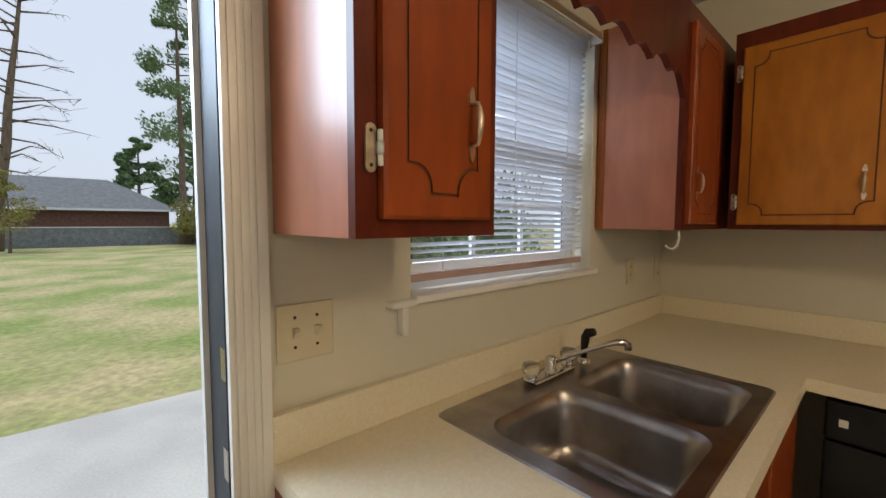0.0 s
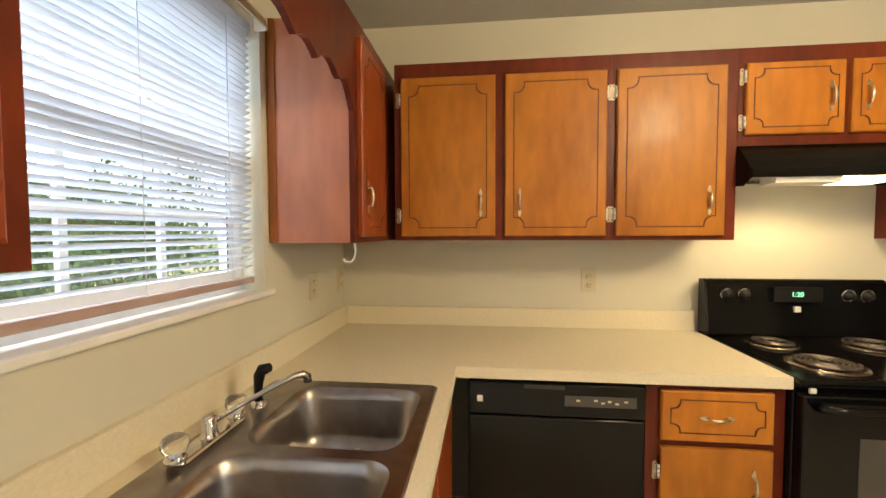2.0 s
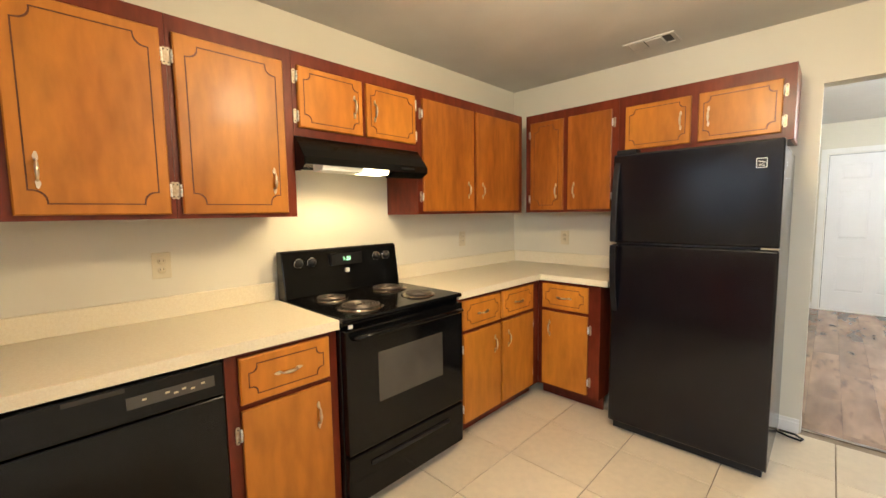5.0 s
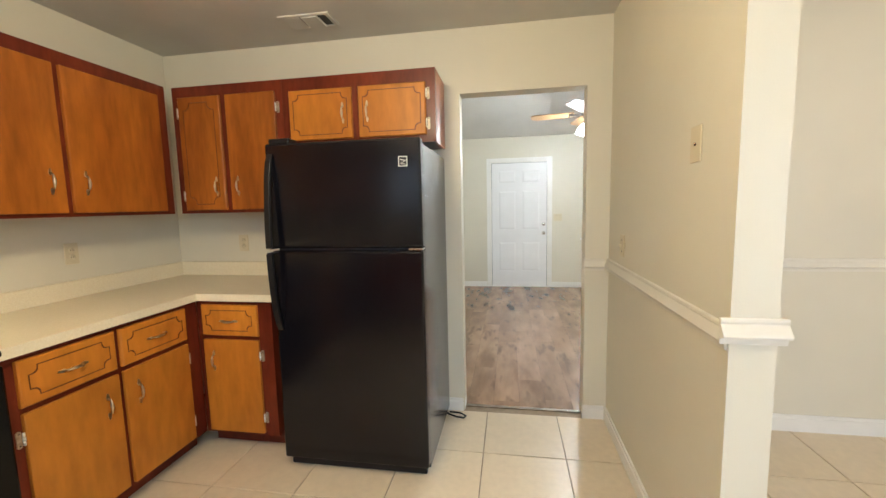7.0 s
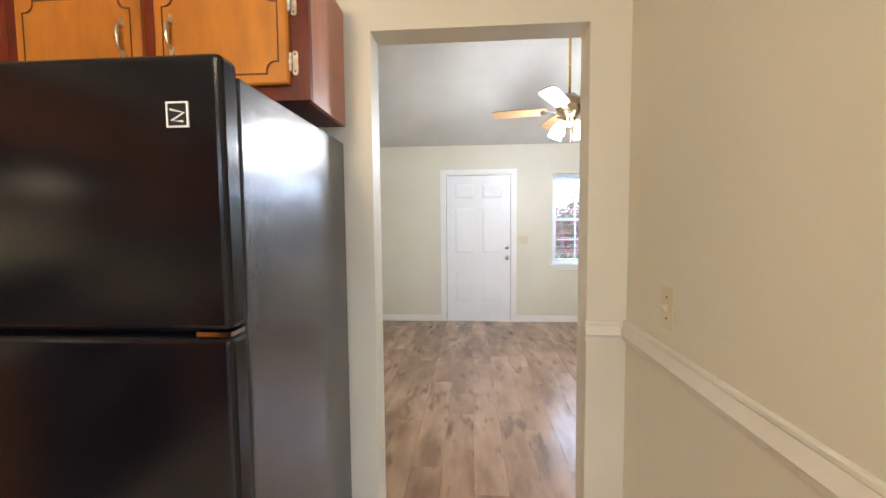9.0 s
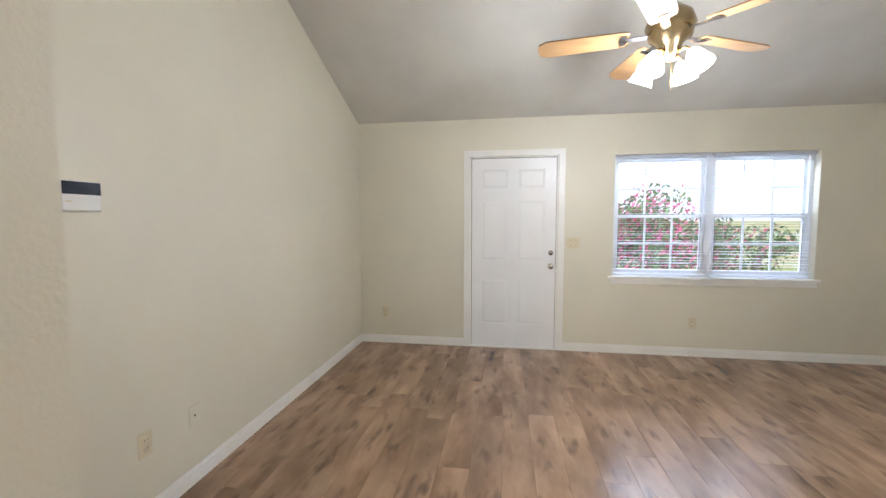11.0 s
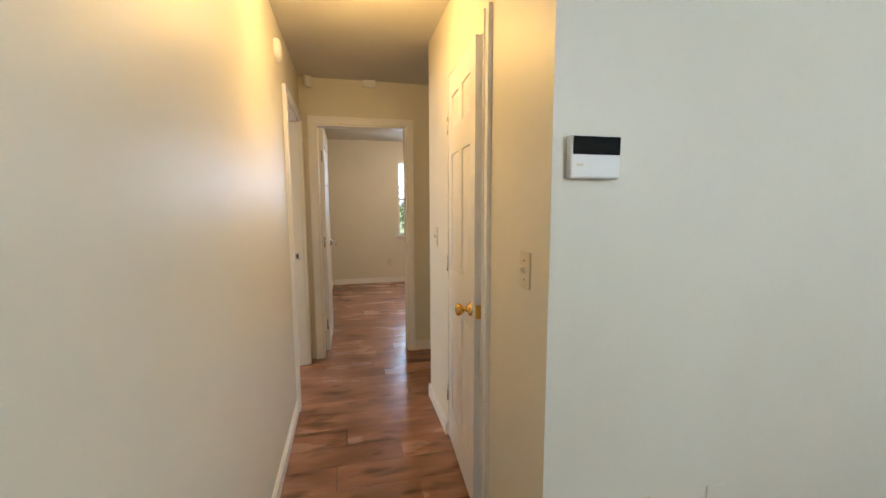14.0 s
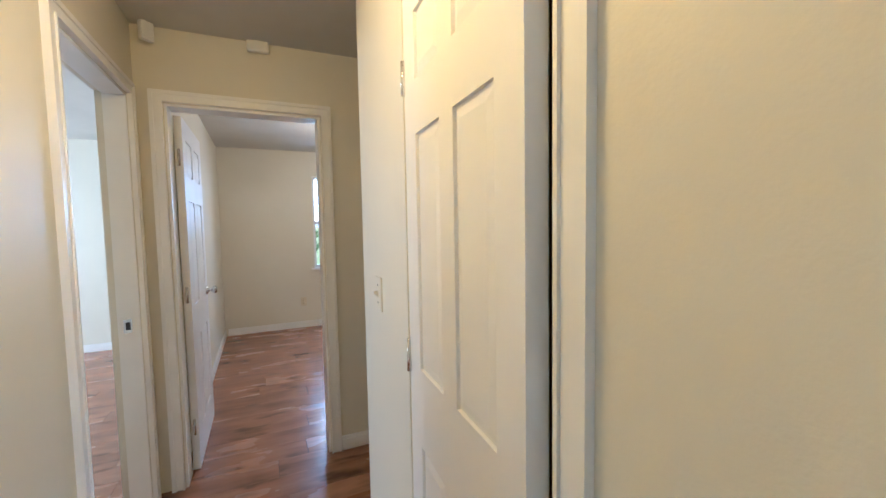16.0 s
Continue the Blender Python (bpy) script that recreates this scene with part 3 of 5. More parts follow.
w = thing("worktop", pose(0, 0, 0), "cream laminate worktop with a raised splash and a sink", "worktop")
h0 = (SK[0] + 0.02, SK[2] + 0.02, SK[1] - 0.02, SK[3] - 0.02)
part("top", top_slab([(0.003, 0.003), (2.0, 0.003), (2.0, CX), (CX, CX), (CX, 1.753), (0.003, 1.753)],
                     [(h0[0], h0[1]), (h0[2], h0[1]), (h0[2], h0[3]), (h0[0], h0[3])]), COUNTER, w)
part("splash", box(0.003, 0.003, ZW1, 2.0, 0.022, ZW1 + 0.095, bevel=0.003), COUNTER, w)
part("splash", box(0.003, 0.0225, ZW1, 0.022, 1.753, ZW1 + 0.095, bevel=0.003), COUNTER, w)
w = thing("worktop", pose(0, 0, 0), "cream laminate corner worktop between range and refrigerator", "worktop")
part("top", top_slab([(0.003, 2.519), (CX, 2.519), (CX, 3.40), (1.13, 3.40), (1.13, YN - 0.003), (0.003, YN - 0.003)]), COUNTER, w)
part("splash", box(0.003, 2.519, ZW1, 0.022, YN - 0.003, ZW1 + 0.095, bevel=0.003), COUNTER, w)
part("splash", box(0.0225, YN - 0.022, ZW1, 1.13, YN - 0.003, ZW1 + 0.095, bevel=0.003), COUNTER, w)

# ---- sink ----
s = thing("sink", pose(SK[0], SK[2], ZW1), "double-bowl stainless steel sink with a dull worn rim", "sink")
W_, D_ = SK[1] - SK[0], SK[3] - SK[2]


def bowl(x0, y0, x1, y1, depth, r=0.06, n=6):
    def rr(inset, z, rad):
        pts = []
        for cx, cy, a0 in ((x1 - rad - inset, y1 - rad - inset, 0), (x0 + rad + inset, y1 - rad - inset, 90), (x0 + rad + inset, y0 + rad + inset, 180), (x1 - rad - inset, y0 + rad + inset, 270)):
            for k in range(n + 1):
                a = radians(a0 + 90 * k / n)
                pts.append((cx + rad * math.cos(a), cy + rad * math.sin(a), z))
        return pts
    return [rr(0, 0.004, r), rr(0.006, -0.002, r), rr(0.014, -0.03, r), rr(0.022, -depth + 0.04, r), rr(0.034, -depth + 0.012, r), rr(0.06, -depth, r * 0.7)]


bowls = [(0.045, 0.115, 0.385, D_ - 0.035), (0.42, 0.115, W_ - 0.04, D_ - 0.035)]
for b in bowls:
    bm = bmesh.new()
    rings = [[bm.verts.new(p) for p in ring] for ring in bowl(*b, 0.17)]
    for a, c2 in zip(rings, rings[1:]):
        for i in range(len(a)):
            bm.faces.new((a[i], a[(i + 1) % len(a)], c2[(i + 1) % len(a)], c2[i])).smooth = True
    bm.faces.new(rings[-1])
    bmesh.ops.recalc_face_normals(bm, faces=bm.faces[:])
    bmesh.ops.reverse_faces(bm, faces=bm.faces[:])
    ob = part("bowl", bm, STEEL, s)
    cxb, cyb = (b[0] + b[2]) / 2, (b[1] + b[3]) / 2
    part("drain", lathe([(0.0, -0.002), (0.018, -0.002), (0.022, 0.002), (0.036, 0.003), (0.040, 0.0)], 20, None, Matrix.Translation((cxb, cyb, -0.167))), PAN, ob)
bm = bmesh.new()
outer = [bm.verts.new(p) for p in [(x, y, 0.004) for x, y, _ in bowl(0, 0, W_, D_, 0.1, 0.025)[0]]]
low = [bm.verts.new((v.co.x + (0.004 if v.co.x > W_ / 2 else -0.004), v.co.y + (0.004 if v.co.y > D_ / 2 else -0.004), 0.0005)) for v in outer]
for i in range(len(outer)):
    bm.faces.new((outer[i], outer[(i + 1) % len(outer)], low[(i + 1) % len(outer)], low[i]))
ed = [bm.edges.get((outer[i], outer[(i + 1) % len(outer)])) for i in range(len(outer))]
for b in bowls:
    rv = [bm.verts.new(p) for p in bowl(*b, 0.1)[0]]
    ed += [bm.edges.new((rv[i], rv[(i + 1) % len(rv)])) for i in range(len(rv))]
bmesh.ops.triangle_fill(bm, use_beauty=True, use_dissolve=False, edges=ed)
bmesh.ops.recalc_face_normals(bm, faces=bm.faces[:])
part("rim", bm, STEEL, s)

f = thing("faucet", pose(1.22, 0.125, ZW1 + 0.0045), "chrome kitchen tap with clear acrylic knobs", "faucet")
part("base_plate", box(-0.105, -0.024, 0, 0.105, 0.024, 0.014, bevel=0.006), CHROME, f)
part("spout", tube([(-0.004, 0.006, 0.044), (-0.05, 0.05, 0.068), (-0.11, 0.11, 0.096), (-0.135, 0.135, 0.106), (-0.152, 0.152, 0.106), (-0.160, 0.160, 0.098), (-0.161, 0.161, 0.084)], 0.008, 10,
                   radii=[0.0065, 0.0060, 0.0070, 0.0090, 0.0105, 0.0115, 0.0115]), CHROME, f)
part("post", lathe([(0.021, 0.013), (0.018, 0.020), (0.0165, 0.024), (0.0165, 0.056), (0.013, 0.060), (0, 0.061)], 20), CHROME, f)
for e in (-1, 1):
    part("knob_collar", lathe([(0.021, 0.013), (0.021, 0.020), (0.014, 0.028), (0, 0.029)], 16, None, Matrix.Translation((e * 0.10, 0, 0))), CHROME, f)
    part("knob", lathe([(0.010, 0.0295), (0.022, 0.034), (0.027, 0.045), (0.025, 0.058), (0.018, 0.064), (0, 0.066)], 10, None, Matrix.Translation((e * 0.10, 0, 0))), ACRYL, f, "clear acrylic knob")
sp = thing("side_sprayer", pose(1.03, 0.13, ZW1 + 0.0045), "black pull-out sprayer beside the tap", "sprayer")
part("collar", lathe([(0.022, 0), (0.020, 0.01), (0.013, 0.016)], 14), CHROME, sp)
part("head", tube([(0, 0, 0.012), (0, 0, 0.05), (0, 0.004, 0.085), (0, 0.012, 0.10), (0, 0.035, 0.108)], 0.012, 10, radii=[0.010, 0.012, 0.015, 0.016, 0.012]), DARKPLASTIC, sp)

# ---- range ----
RY0, RY1, RX1 = 1.757, 2.516, 0.665
r = thing("electric_range", pose(RX1, RY0, 0, 0, 0, 90), "black freestanding electric range with four coil burners", "stove")
w = RY1 - RY0
D = RX1 - 0.03
part("body", box(0, 0.03, 0.03, w, D, 0.895, bevel=0.006), BLACK, r)
part("cooktop", box(-0.003, -0.005, 0.895, w + 0.003, D, 0.918, bevel=0.008, seg=3), BLACK, r)
bm = prism([(D - 0.095, 0.918), (D - 0.06, 1.165), (D - 0.045, 1.175), (D, 1.17), (D, 0.918)], 0, 0.0, w, bevel=0.006)
bg = part("backguard", bm, BLACK, r)
part("display", box((w / 2 - 0.10, D - 0.0885, 1.075, w / 2 + 0.10, D - 0.07, 1.14)), DARKPLASTIC, bg)
tm = bpy.data.curves.new("clock_digits", "FONT")
tm.body, tm.size, tm.extrude = "1:20", 0.03, 0.0005
tob = new("clock_digits", tm)
tob.data.materials.append(glow("green_digits", (0.1, 1.0, 0.4), 2.0))
tob.parent = bg
tob.matrix_local = pose(w / 2 - 0.03, D - 0.0895, 1.10, 90, 0, 0)
part("badge", box((w / 2 - 0.012, D - 0.089, 1.03, w / 2 + 0.012, D - 0.075, 1.054)), WHITEPL, bg)
for kx in (0.09, 0.165, w - 0.165, w - 0.09):
    k_ = part("knob", lathe([(0.026, 0), (0.024, 0.006), (0.017, 0.010), (0.015, 0.026), (0, 0.028)], 16, None, pose(kx, D - 0.071, 1.105, 98)), DARKPLASTIC, bg)
    part("knob_ring", lathe([(0.028, 0.0), (0.029, 0.003), (0.027, 0.005), (0.025, 0.004)], 18, None, pose(kx, D - 0.071, 1.105, 98)), CHROME, bg)
od = part("oven_door", box(0.004, -0.012, 0.30, w - 0.004, 0.028, 0.868, bevel=0.008), BLACK, r)
# glass base raised to brown: the racks' reflection is put into the colour
part("window", box(0.17, -0.0145, 0.50, w - 0.17, -0.011, 0.735, bevel=0.001, seg=1), material("oven_glass", (0.045, 0.041, 0.035), 0.08, second=(0.06, 0.054, 0.046), scale=5), od)
part("handle", tube([(0.04, -0.008, 0.83), (0.05, -0.045, 0.835), (0.12, -0.055, 0.837), (w - 0.12, -0.055, 0.837), (w - 0.05, -0.045, 0.835), (w - 0.04, -0.008, 0.83)], 0.012, 10), BLACK, od)
dr = part("storage_drawer", box(0.004, -0.008, 0.06, w - 0.004, 0.028, 0.288, bevel=0.008), BLACK, r)
part("handle", box(0.12, -0.018, 0.215, w - 0.12, -0.008, 0.235, bevel=0.004), DARKPLASTIC, dr)
part("badge", box((0.022, -0.0135, 0.875, 0.04, -0.006, 0.89)), WHITEPL, r)
for bx, by, br in ((0.19, 0.15, 0.098), (0.57, 0.15, 0.078), (0.19, 0.42, 0.078), (0.57, 0.42, 0.098)):
    bu = part("burner", lathe([(0, -0.004), (br * 0.5, -0.003), (br, 0.003), (br + 0.013, 0.004), (br + 0.017, 0.0)], 28, None, Matrix.Translation((bx, by, 0.919))), PAN, r, "stained chrome drip pan")
    pts = []
    for i in range(0, 120):
        a = i / 24 * 2 * math.pi
        rad = 0.018 + (br - 0.024) * i / 119
        pts.append((bx + rad * math.cos(a), by + rad * math.sin(a), 0.930))
    part("coil", tube(pts, 0.0045, 6), COIL, bu)

# ---- hood ----
h = thing("range_hood", pose(0.40, 1.755, 1.57, 0, 0, 90), "black under-cabinet range hood with its lamp lit", "range hood")
w = 0.768
bm = prism([(0.0, 0.028), (0.0, 0.062), (0.03, 0.100), (0.085, 0.163), (0.395, 0.163), (0.395, 0.045), (0.39, 0.045), (0.39, 0.150), (0.09, 0.150), (0.012, 0.058), (0.012, 0.028)], 0, 0, w)
part("shell", bm, BLACK, h)
part("end_panel", prism([(0.0, 0.028), (0.0, 0.06), (0.085, 0.162), (0.394, 0.162), (0.394, 0.03), (0.05, 0.0)], 0, -0.002, 0.004), BLACK, h)
part("end_panel", prism([(0.0, 0.028), (0.0, 0.06), (0.085, 0.162), (0.394, 0.162), (0.394, 0.03), (0.05, 0.0)], 0, w - 0.004, w + 0.002), BLACK, h)
part("filter", box((0.02, 0.05, 0.055, w - 0.02, 0.385, 0.062)), PAN, h)
part("lens_frame", prism([(0.014, 0.030), (0.022, 0.008), (0.11, 0.004), (0.11, 0.050), (0.014, 0.050)], 0, w * 0.13, w * 0.43), glow("hood_diffuser", (1, 0.72, 0.36), 0.05), h, "cream plastic hood diffuser")
part("lamp_lens", prism([(0.010, 0.032), (0.020, 0.007), (0.105, 0.004), (0.105, 0.050), (0.010, 0.050)], 0, w * 0.432, w * 0.64), glow("hood_lens_light", (1, 0.75, 0.4), 9), h, "lit frosted hood lens")
part("switch_plate", box((w - 0.2, -0.003, 0.040, w - 0.1, 0.0, 0.052)), DARKPLASTIC, h)

# ---- dishwasher ----
d = thing("dishwasher", pose(0.628, 0.685, 0, 0, 0, 90), "black built-in dishwasher under the worktop", "dishwasher")
part("body", box(0.004, 0.03, 0.09, 0.612, 0.58, 0.868), DARKPLASTIC, d)
part("door", box(0.004, 0, 0.11, 0.612, 0.028, 0.735, bevel=0.005), BLACK, d)
cp = part("control_panel", box(0.004, -0.012, 0.745, 0.612, 0.028, 0.862, bevel=0.006), BLACK, d)
part("badge", box((0.035, -0.0135, 0.79, 0.055, -0.011, 0.812)), WHITEPL, cp)
part("keypad", box((0.34, -0.0135, 0.785, 0.58, -0.011, 0.822)), material("keypad_grey", (0.06, 0.056, 0.05), 0.3), cp)
for kx, kz in ((0.385, 0.806), (0.445, 0.808), (0.468, 0.800), (0.490, 0.806), (0.515, 0.799), (0.545, 0.807)):
    part("button", box(kx - 0.006, -0.0148, kz - 0.003, kx + 0.006, -0.0134, kz + 0.003), ALMOND, cp)
part("latch_recess", box((0.20, -0.0135, 0.842, 0.34, -0.011, 0.856)), HOLE, cp)
part("toe_panel", box(0.004, 0.05, 0.0, 0.612, 0.062, 0.105), DARKPLASTIC, d)

# ---- refrigerator ----
FX0, FX1, FY = 1.188, 1.965, 3.292
f = thing("refrigerator", pose(FX0, FY, 0), "black top-freezer refrigerator with glossy textured doors", "refrigerator")
w = FX1 - FX0
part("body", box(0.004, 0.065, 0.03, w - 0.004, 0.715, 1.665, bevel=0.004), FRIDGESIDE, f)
part("base_grille", box(0.02, 0.04, 0.012, w - 0.02, 0.07, 0.06), DARKPLASTIC, f)
fd = part("freezer_door", box(0, 0, 1.176, w, 0.058, 1.688, bevel=0.012, seg=3), FRIDGE, f)
ld = part("fridge_door", box(0, 0, 0.065, w, 0.058, 1.164, bevel=0.012, seg=3), FRIDGE, f)
for dd, top, zs in ((fd, 1.64, ((1.64, 0.004), (1.60, 0.024), (1.50, 0.044), (1.38, 0.056), (1.28, 0.062), (1.184, 0.064))),
                    (ld, 0.76, ((1.156, 0.064), (1.06, 0.061), (0.96, 0.054), (0.87, 0.042), (0.80, 0.024), (0.76, 0.004)))):
    outer = [(-d - 0.002, z) for z, d in zs]
    inner = [(-max(d - 0.014, 0.0005), z) for z, d in zs]
    part("handle", prism(outer + inner[::-1], 0, 0.014, 0.044, bevel=0.003), DARKPLASTIC, dd)
part("handle_foot", box(0.016, -0.062, 1.178, 0.042, -0.0005, 1.184, bevel=0.001, seg=1), CHROME, fd)
part("handle_foot", box(0.016, -0.062, 1.156, 0.042, -0.0005, 1.161, bevel=0.001, seg=1), DARKPLASTIC, ld)
wb = w - 0.014
bd = part("badge", box((wb - 0.088, -0.0022, 1.557, wb - 0.050, 0.001, 1.599)), DARKPLASTIC, fd)
part("badge_frame", prism([(wb - 0.090, 1.555), (wb - 0.048, 1.555), (wb - 0.048, 1.601), (wb - 0.090, 1.601), (wb - 0.090, 1.558), (wb - 0.087, 1.558), (wb - 0.087, 1.598), (wb - 0.051, 1.598), (wb - 0.051, 1.558), (wb - 0.090, 1.558)], 1, -0.0035, 0.0), WHITEPL, bd)
part("badge_stroke", tube([(wb - 0.082, -0.003, 1.587), (wb - 0.056, -0.003, 1.581), (wb - 0.080, -0.003, 1.567), (wb - 0.058, -0.003, 1.565)], 0.0022, 5), WHITEPL, bd)
part("hinge_cover", box(w - 0.07, 0.002, 1.1655, w - 0.002, 0.05, 1.1745), CHROME, f)
part("top_hinge_cover", box(0.01, 0.02, 1.688, 0.12, 0.10, 1.715, bevel=0.006), DARKPLASTIC, f)
for fx in (0.06, w - 0.06):
    for fy in (0.10, 0.6):
        part("foot", lathe([(0.018, 0), (0.02, 0.01), (0.01, 0.03)], 10, None, Matrix.Translation((fx, fy, 0))), DARKPLASTIC, f)

# ---- windows ----
def window(name, x0, x1, z0, z1, y, out=-1, cols=3, rows=2, units=1, sill=True):
    """A double-hung vinyl window in a wall along x; out: the way outdoors in y."""
    wn_ = structure(name, box((x0, y - 0.03, z0, x0 + 0.035, y + 0.03, z1), (x1 - 0.035, y - 0.03, z0, x1, y + 0.03, z1),
                              (x0 + 0.035, y - 0.03, z1 - 0.035, x1 - 0.035, y + 0.03, z1), (x0 + 0.035, y - 0.03, z0, x1 - 0.035, y + 0.03, z0 + 0.035)), VINYL)
    uw = (x1 - x0 - 0.07) / units
    for u in range(units):
        a, b = x0 + 0.035 + u * uw, x0 + 0.035 + (u + 1) * uw
        if u:
            part("mullion", box(a - 0.035, y - 0.029, z0 + 0.035, a + 0.035, y + 0.029, z1 - 0.035), VINYL, wn_)
            a += 0.036
        if u < units - 1:
            b -= 0.036
        zm = (z0 + z1) / 2
        for lo, hi, dy in ((z0 + 0.036, zm + 0.02, 0.012), (zm - 0.02, z1 - 0.036, -0.014)):
            yy = y - out * dy
            sa = part("sash", box((a, yy - 0.012, lo, a + 0.035, yy + 0.012, hi), (b - 0.035, yy - 0.012, lo, b, yy + 0.012, hi),
                                  (a + 0.035, yy - 0.012, lo, b - 0.035, yy + 0.012, lo + 0.035), (a + 0.035, yy - 0.012, hi - 0.035, b - 0.035, yy + 0.012, hi)), VINYL, wn_)
            bm = bmesh.new()
            for k in range(1, cols):
                xx = a + 0.035 + (b - a - 0.07) * k / cols
                boxes(bm, (xx - 0.009, yy - 0.007, lo + 0.035, xx + 0.009, yy + 0.007, hi - 0.035))
            for k in range(1, rows):
                zz = lo + 0.035 + (hi - lo - 0.07) * k / rows
                boxes(bm, (a + 0.035, yy - 0.006, zz - 0.009, b - 0.035, yy + 0.006, zz + 0.009))
            part("muntin", bm, VINYL, sa)
            g = part("pane", box(a + 0.034, yy - 0.002, lo + 0.034, b - 0.034, yy + 0.002, hi - 0.034), GLASS, sa)
            g.visible_shadow = False
            # thin dark strips draw the shadowed gap along the lower sash's edges
            if lo < zm - 0.1:
                part("weatherstrip", box((a + 0.030, yy - out * 0.0125 - 0.001, lo + 0.035, a + 0.034, yy - out * 0.0125 + 0.001, hi - 0.035), (b - 0.034, yy - out * 0.0125 - 0.001, lo + 0.035, b - 0.030, yy - out * 0.0125 + 0.001, hi - 0.035),
                                         (a + 0.030, yy - out * 0.0125 - 0.001, hi - 0.004, b - 0.030, yy - out * 0.0125 + 0.001, hi)), SEALGAP, sa)
    return wn_


def blind(label, x0, x1, z0, z1, y, pitch=0.021, tilt=12, droop=0.0):
    b = thing("mini_blind", pose(0, y, 0), label, "window blind")
    part("head_rail", box(x0, -0.014, z1 - 0.028, x1, 0.014, z1), SLAT, b)
    n = int((z1 - 0.04 - z0 - 0.03) / pitch)
    t = math.tan(radians(tilt)) * 0.012
    rng = random.Random(4)
    me = None
    for k in range(n):
        z = z1 - 0.045 - k * pitch
        if me is None:
            bm = bmesh.new()
            boxes(bm, (x0 + 0.004, -0.012, -0.0006, x1 - 0.004, 0.012, 0.0006))
            for v_ in bm.verts:
                v_.co.z += t * v_.co.y / 0.012
            me = mesh_of("slat", bm, SLAT)
        ob = new("slat", me)
        ob.parent = b
        ob.location = (0, 0, z)
        ob.rotation_euler = (radians(rng.uniform(-4, 4)), radians(rng.uniform(-0.15, 0.15)), 0)
    part("bottom_rail", box(x0 + 0.002, -0.013, z0, x1 - 0.002, 0.013, z0 + 0.022, bevel=0.003), RAILM if droop else SLAT, b)
    for xx in (x0 + 0.12, (x0 + x1) / 2, x1 - 0.12):
        part("ladder_cord", tube([(xx, 0.0125, z0 + 0.02), (xx, 0.0125, z1 - 0.03)], 0.0011, 5), SLAT, b)
    return b


window("window_kitchen", KW[0] + 0.001, KW[1] - 0.001, KW[2] + 0.001, KW[3] - 0.001, -0.11, -1, 3, 2)
structure("window_sill_kitchen", box((KW[0] - 0.035, -0.079, KW[2] - 0.016, KW[1] - 0.002, 0.022, KW[2] + 0.004), bevel=0.004), TRIM)
blind("white mini blind with a mauve bottom rail over the kitchen window", KW[0] + 0.012, KW[1] - 0.012, KW[2] + 0.03, KW[3] - 0.004, -0.040, droop=1, tilt=25)
window("window_living", LW[0] + 0.001, LW[1] - 0.001, LW[2] + 0.001, LW[3] - 0.001, YS + 0.11, 1, 3, 2, units=2)
structure("window_sill_living", box((LW[0] - 0.04, YS - 0.035, LW[2] - 0.025, LW[1] + 0.04, YS + 0.079, LW[2] + 0.003), (LW[0] - 0.02, YS - 0.014, LW[2] - 0.075, LW[1] + 0.02, YS - 0.001, LW[2] - 0.026), bevel=0.003), TRIM)
for a, b in ((LW[0] + 0.012, 4.43), (4.46, LW[1] - 0.012)):
    blind("white mini blind lowered and opened over the front window", a, b, LW[2] + 0.01, LW[3] - 0.004, YS + 0.045, pitch=0.024, tilt=3)
# added window, never in view; goes with the dining fill lamp
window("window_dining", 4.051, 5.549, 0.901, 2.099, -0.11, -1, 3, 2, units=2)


def window_y(name, y0, y1, z0, z1, x):
    w_ = structure(name, box((x - 0.03, y0, z0, x + 0.03, y0 + 0.035, z1), (x - 0.03, y1 - 0.035, z0, x + 0.03, y1, z1), (x - 0.03, y0 + 0.035, z1 - 0.035, x + 0.03, y1 - 0.035, z1),
                              (x - 0.03, y0 + 0.035, z0, x + 0.03, y1 - 0.035, z0 + 0.035), (x - 0.02, y0 + 0.035, (z0 + z1) / 2 - 0.02, x + 0.02, y1 - 0.035, (z0 + z1) / 2 + 0.02)), VINYL)
    g = part("pane", box(x - 0.003, y0 + 0.034, z0 + 0.034, x + 0.003, y1 - 0.034, z1 - 0.034), GLASS, w_)
    g.visible_shadow = False
    return w_


window_y("window_bedroom", 5.331, 6.129, 0.801, 2.044, -5.08)
structure("window_sill_bedroom", box(-5.049, 5.29, 0.778, -4.96, 6.16, 0.80), TRIM)


# ---- doors and casings ----
def casing_x(name, x0, x1, z1, y, side, w=0.065, t=0.016, legs=(1, 1)):
    """One-piece trim round an opening, with a raised outer bead."""
    def outline(e0, e1):
        if legs == (0, 1):
            return [(x1 + e0, 0), (x1 + e1, 0), (x1 + e1, z1 + w), (x1 + e0, z1 + w)]
        return [(x0 - e1, 0), (x0 - e0, 0), (x0 - e0, z1 + e0), (x1 + e0, z1 + e0), (x1 + e0, 0), (x1 + e1, 0), (x1 + e1, z1 + e1), (x0 - e1, z1 + e1)]
    a, b = sorted((y, y + side * t))
    ob = structure(name, prism(outline(0.004, w), 1, a, b), TRIM)
    c, d = sorted((y + side * t, y + side * (t + 0.006)))
    part("bead", prism(outline(w - 0.018, w), 1, c, d), TRIM, ob)
    part("bead", prism(outline(0.004, 0.012), 1, c, d), TRIM, ob)
    return ob


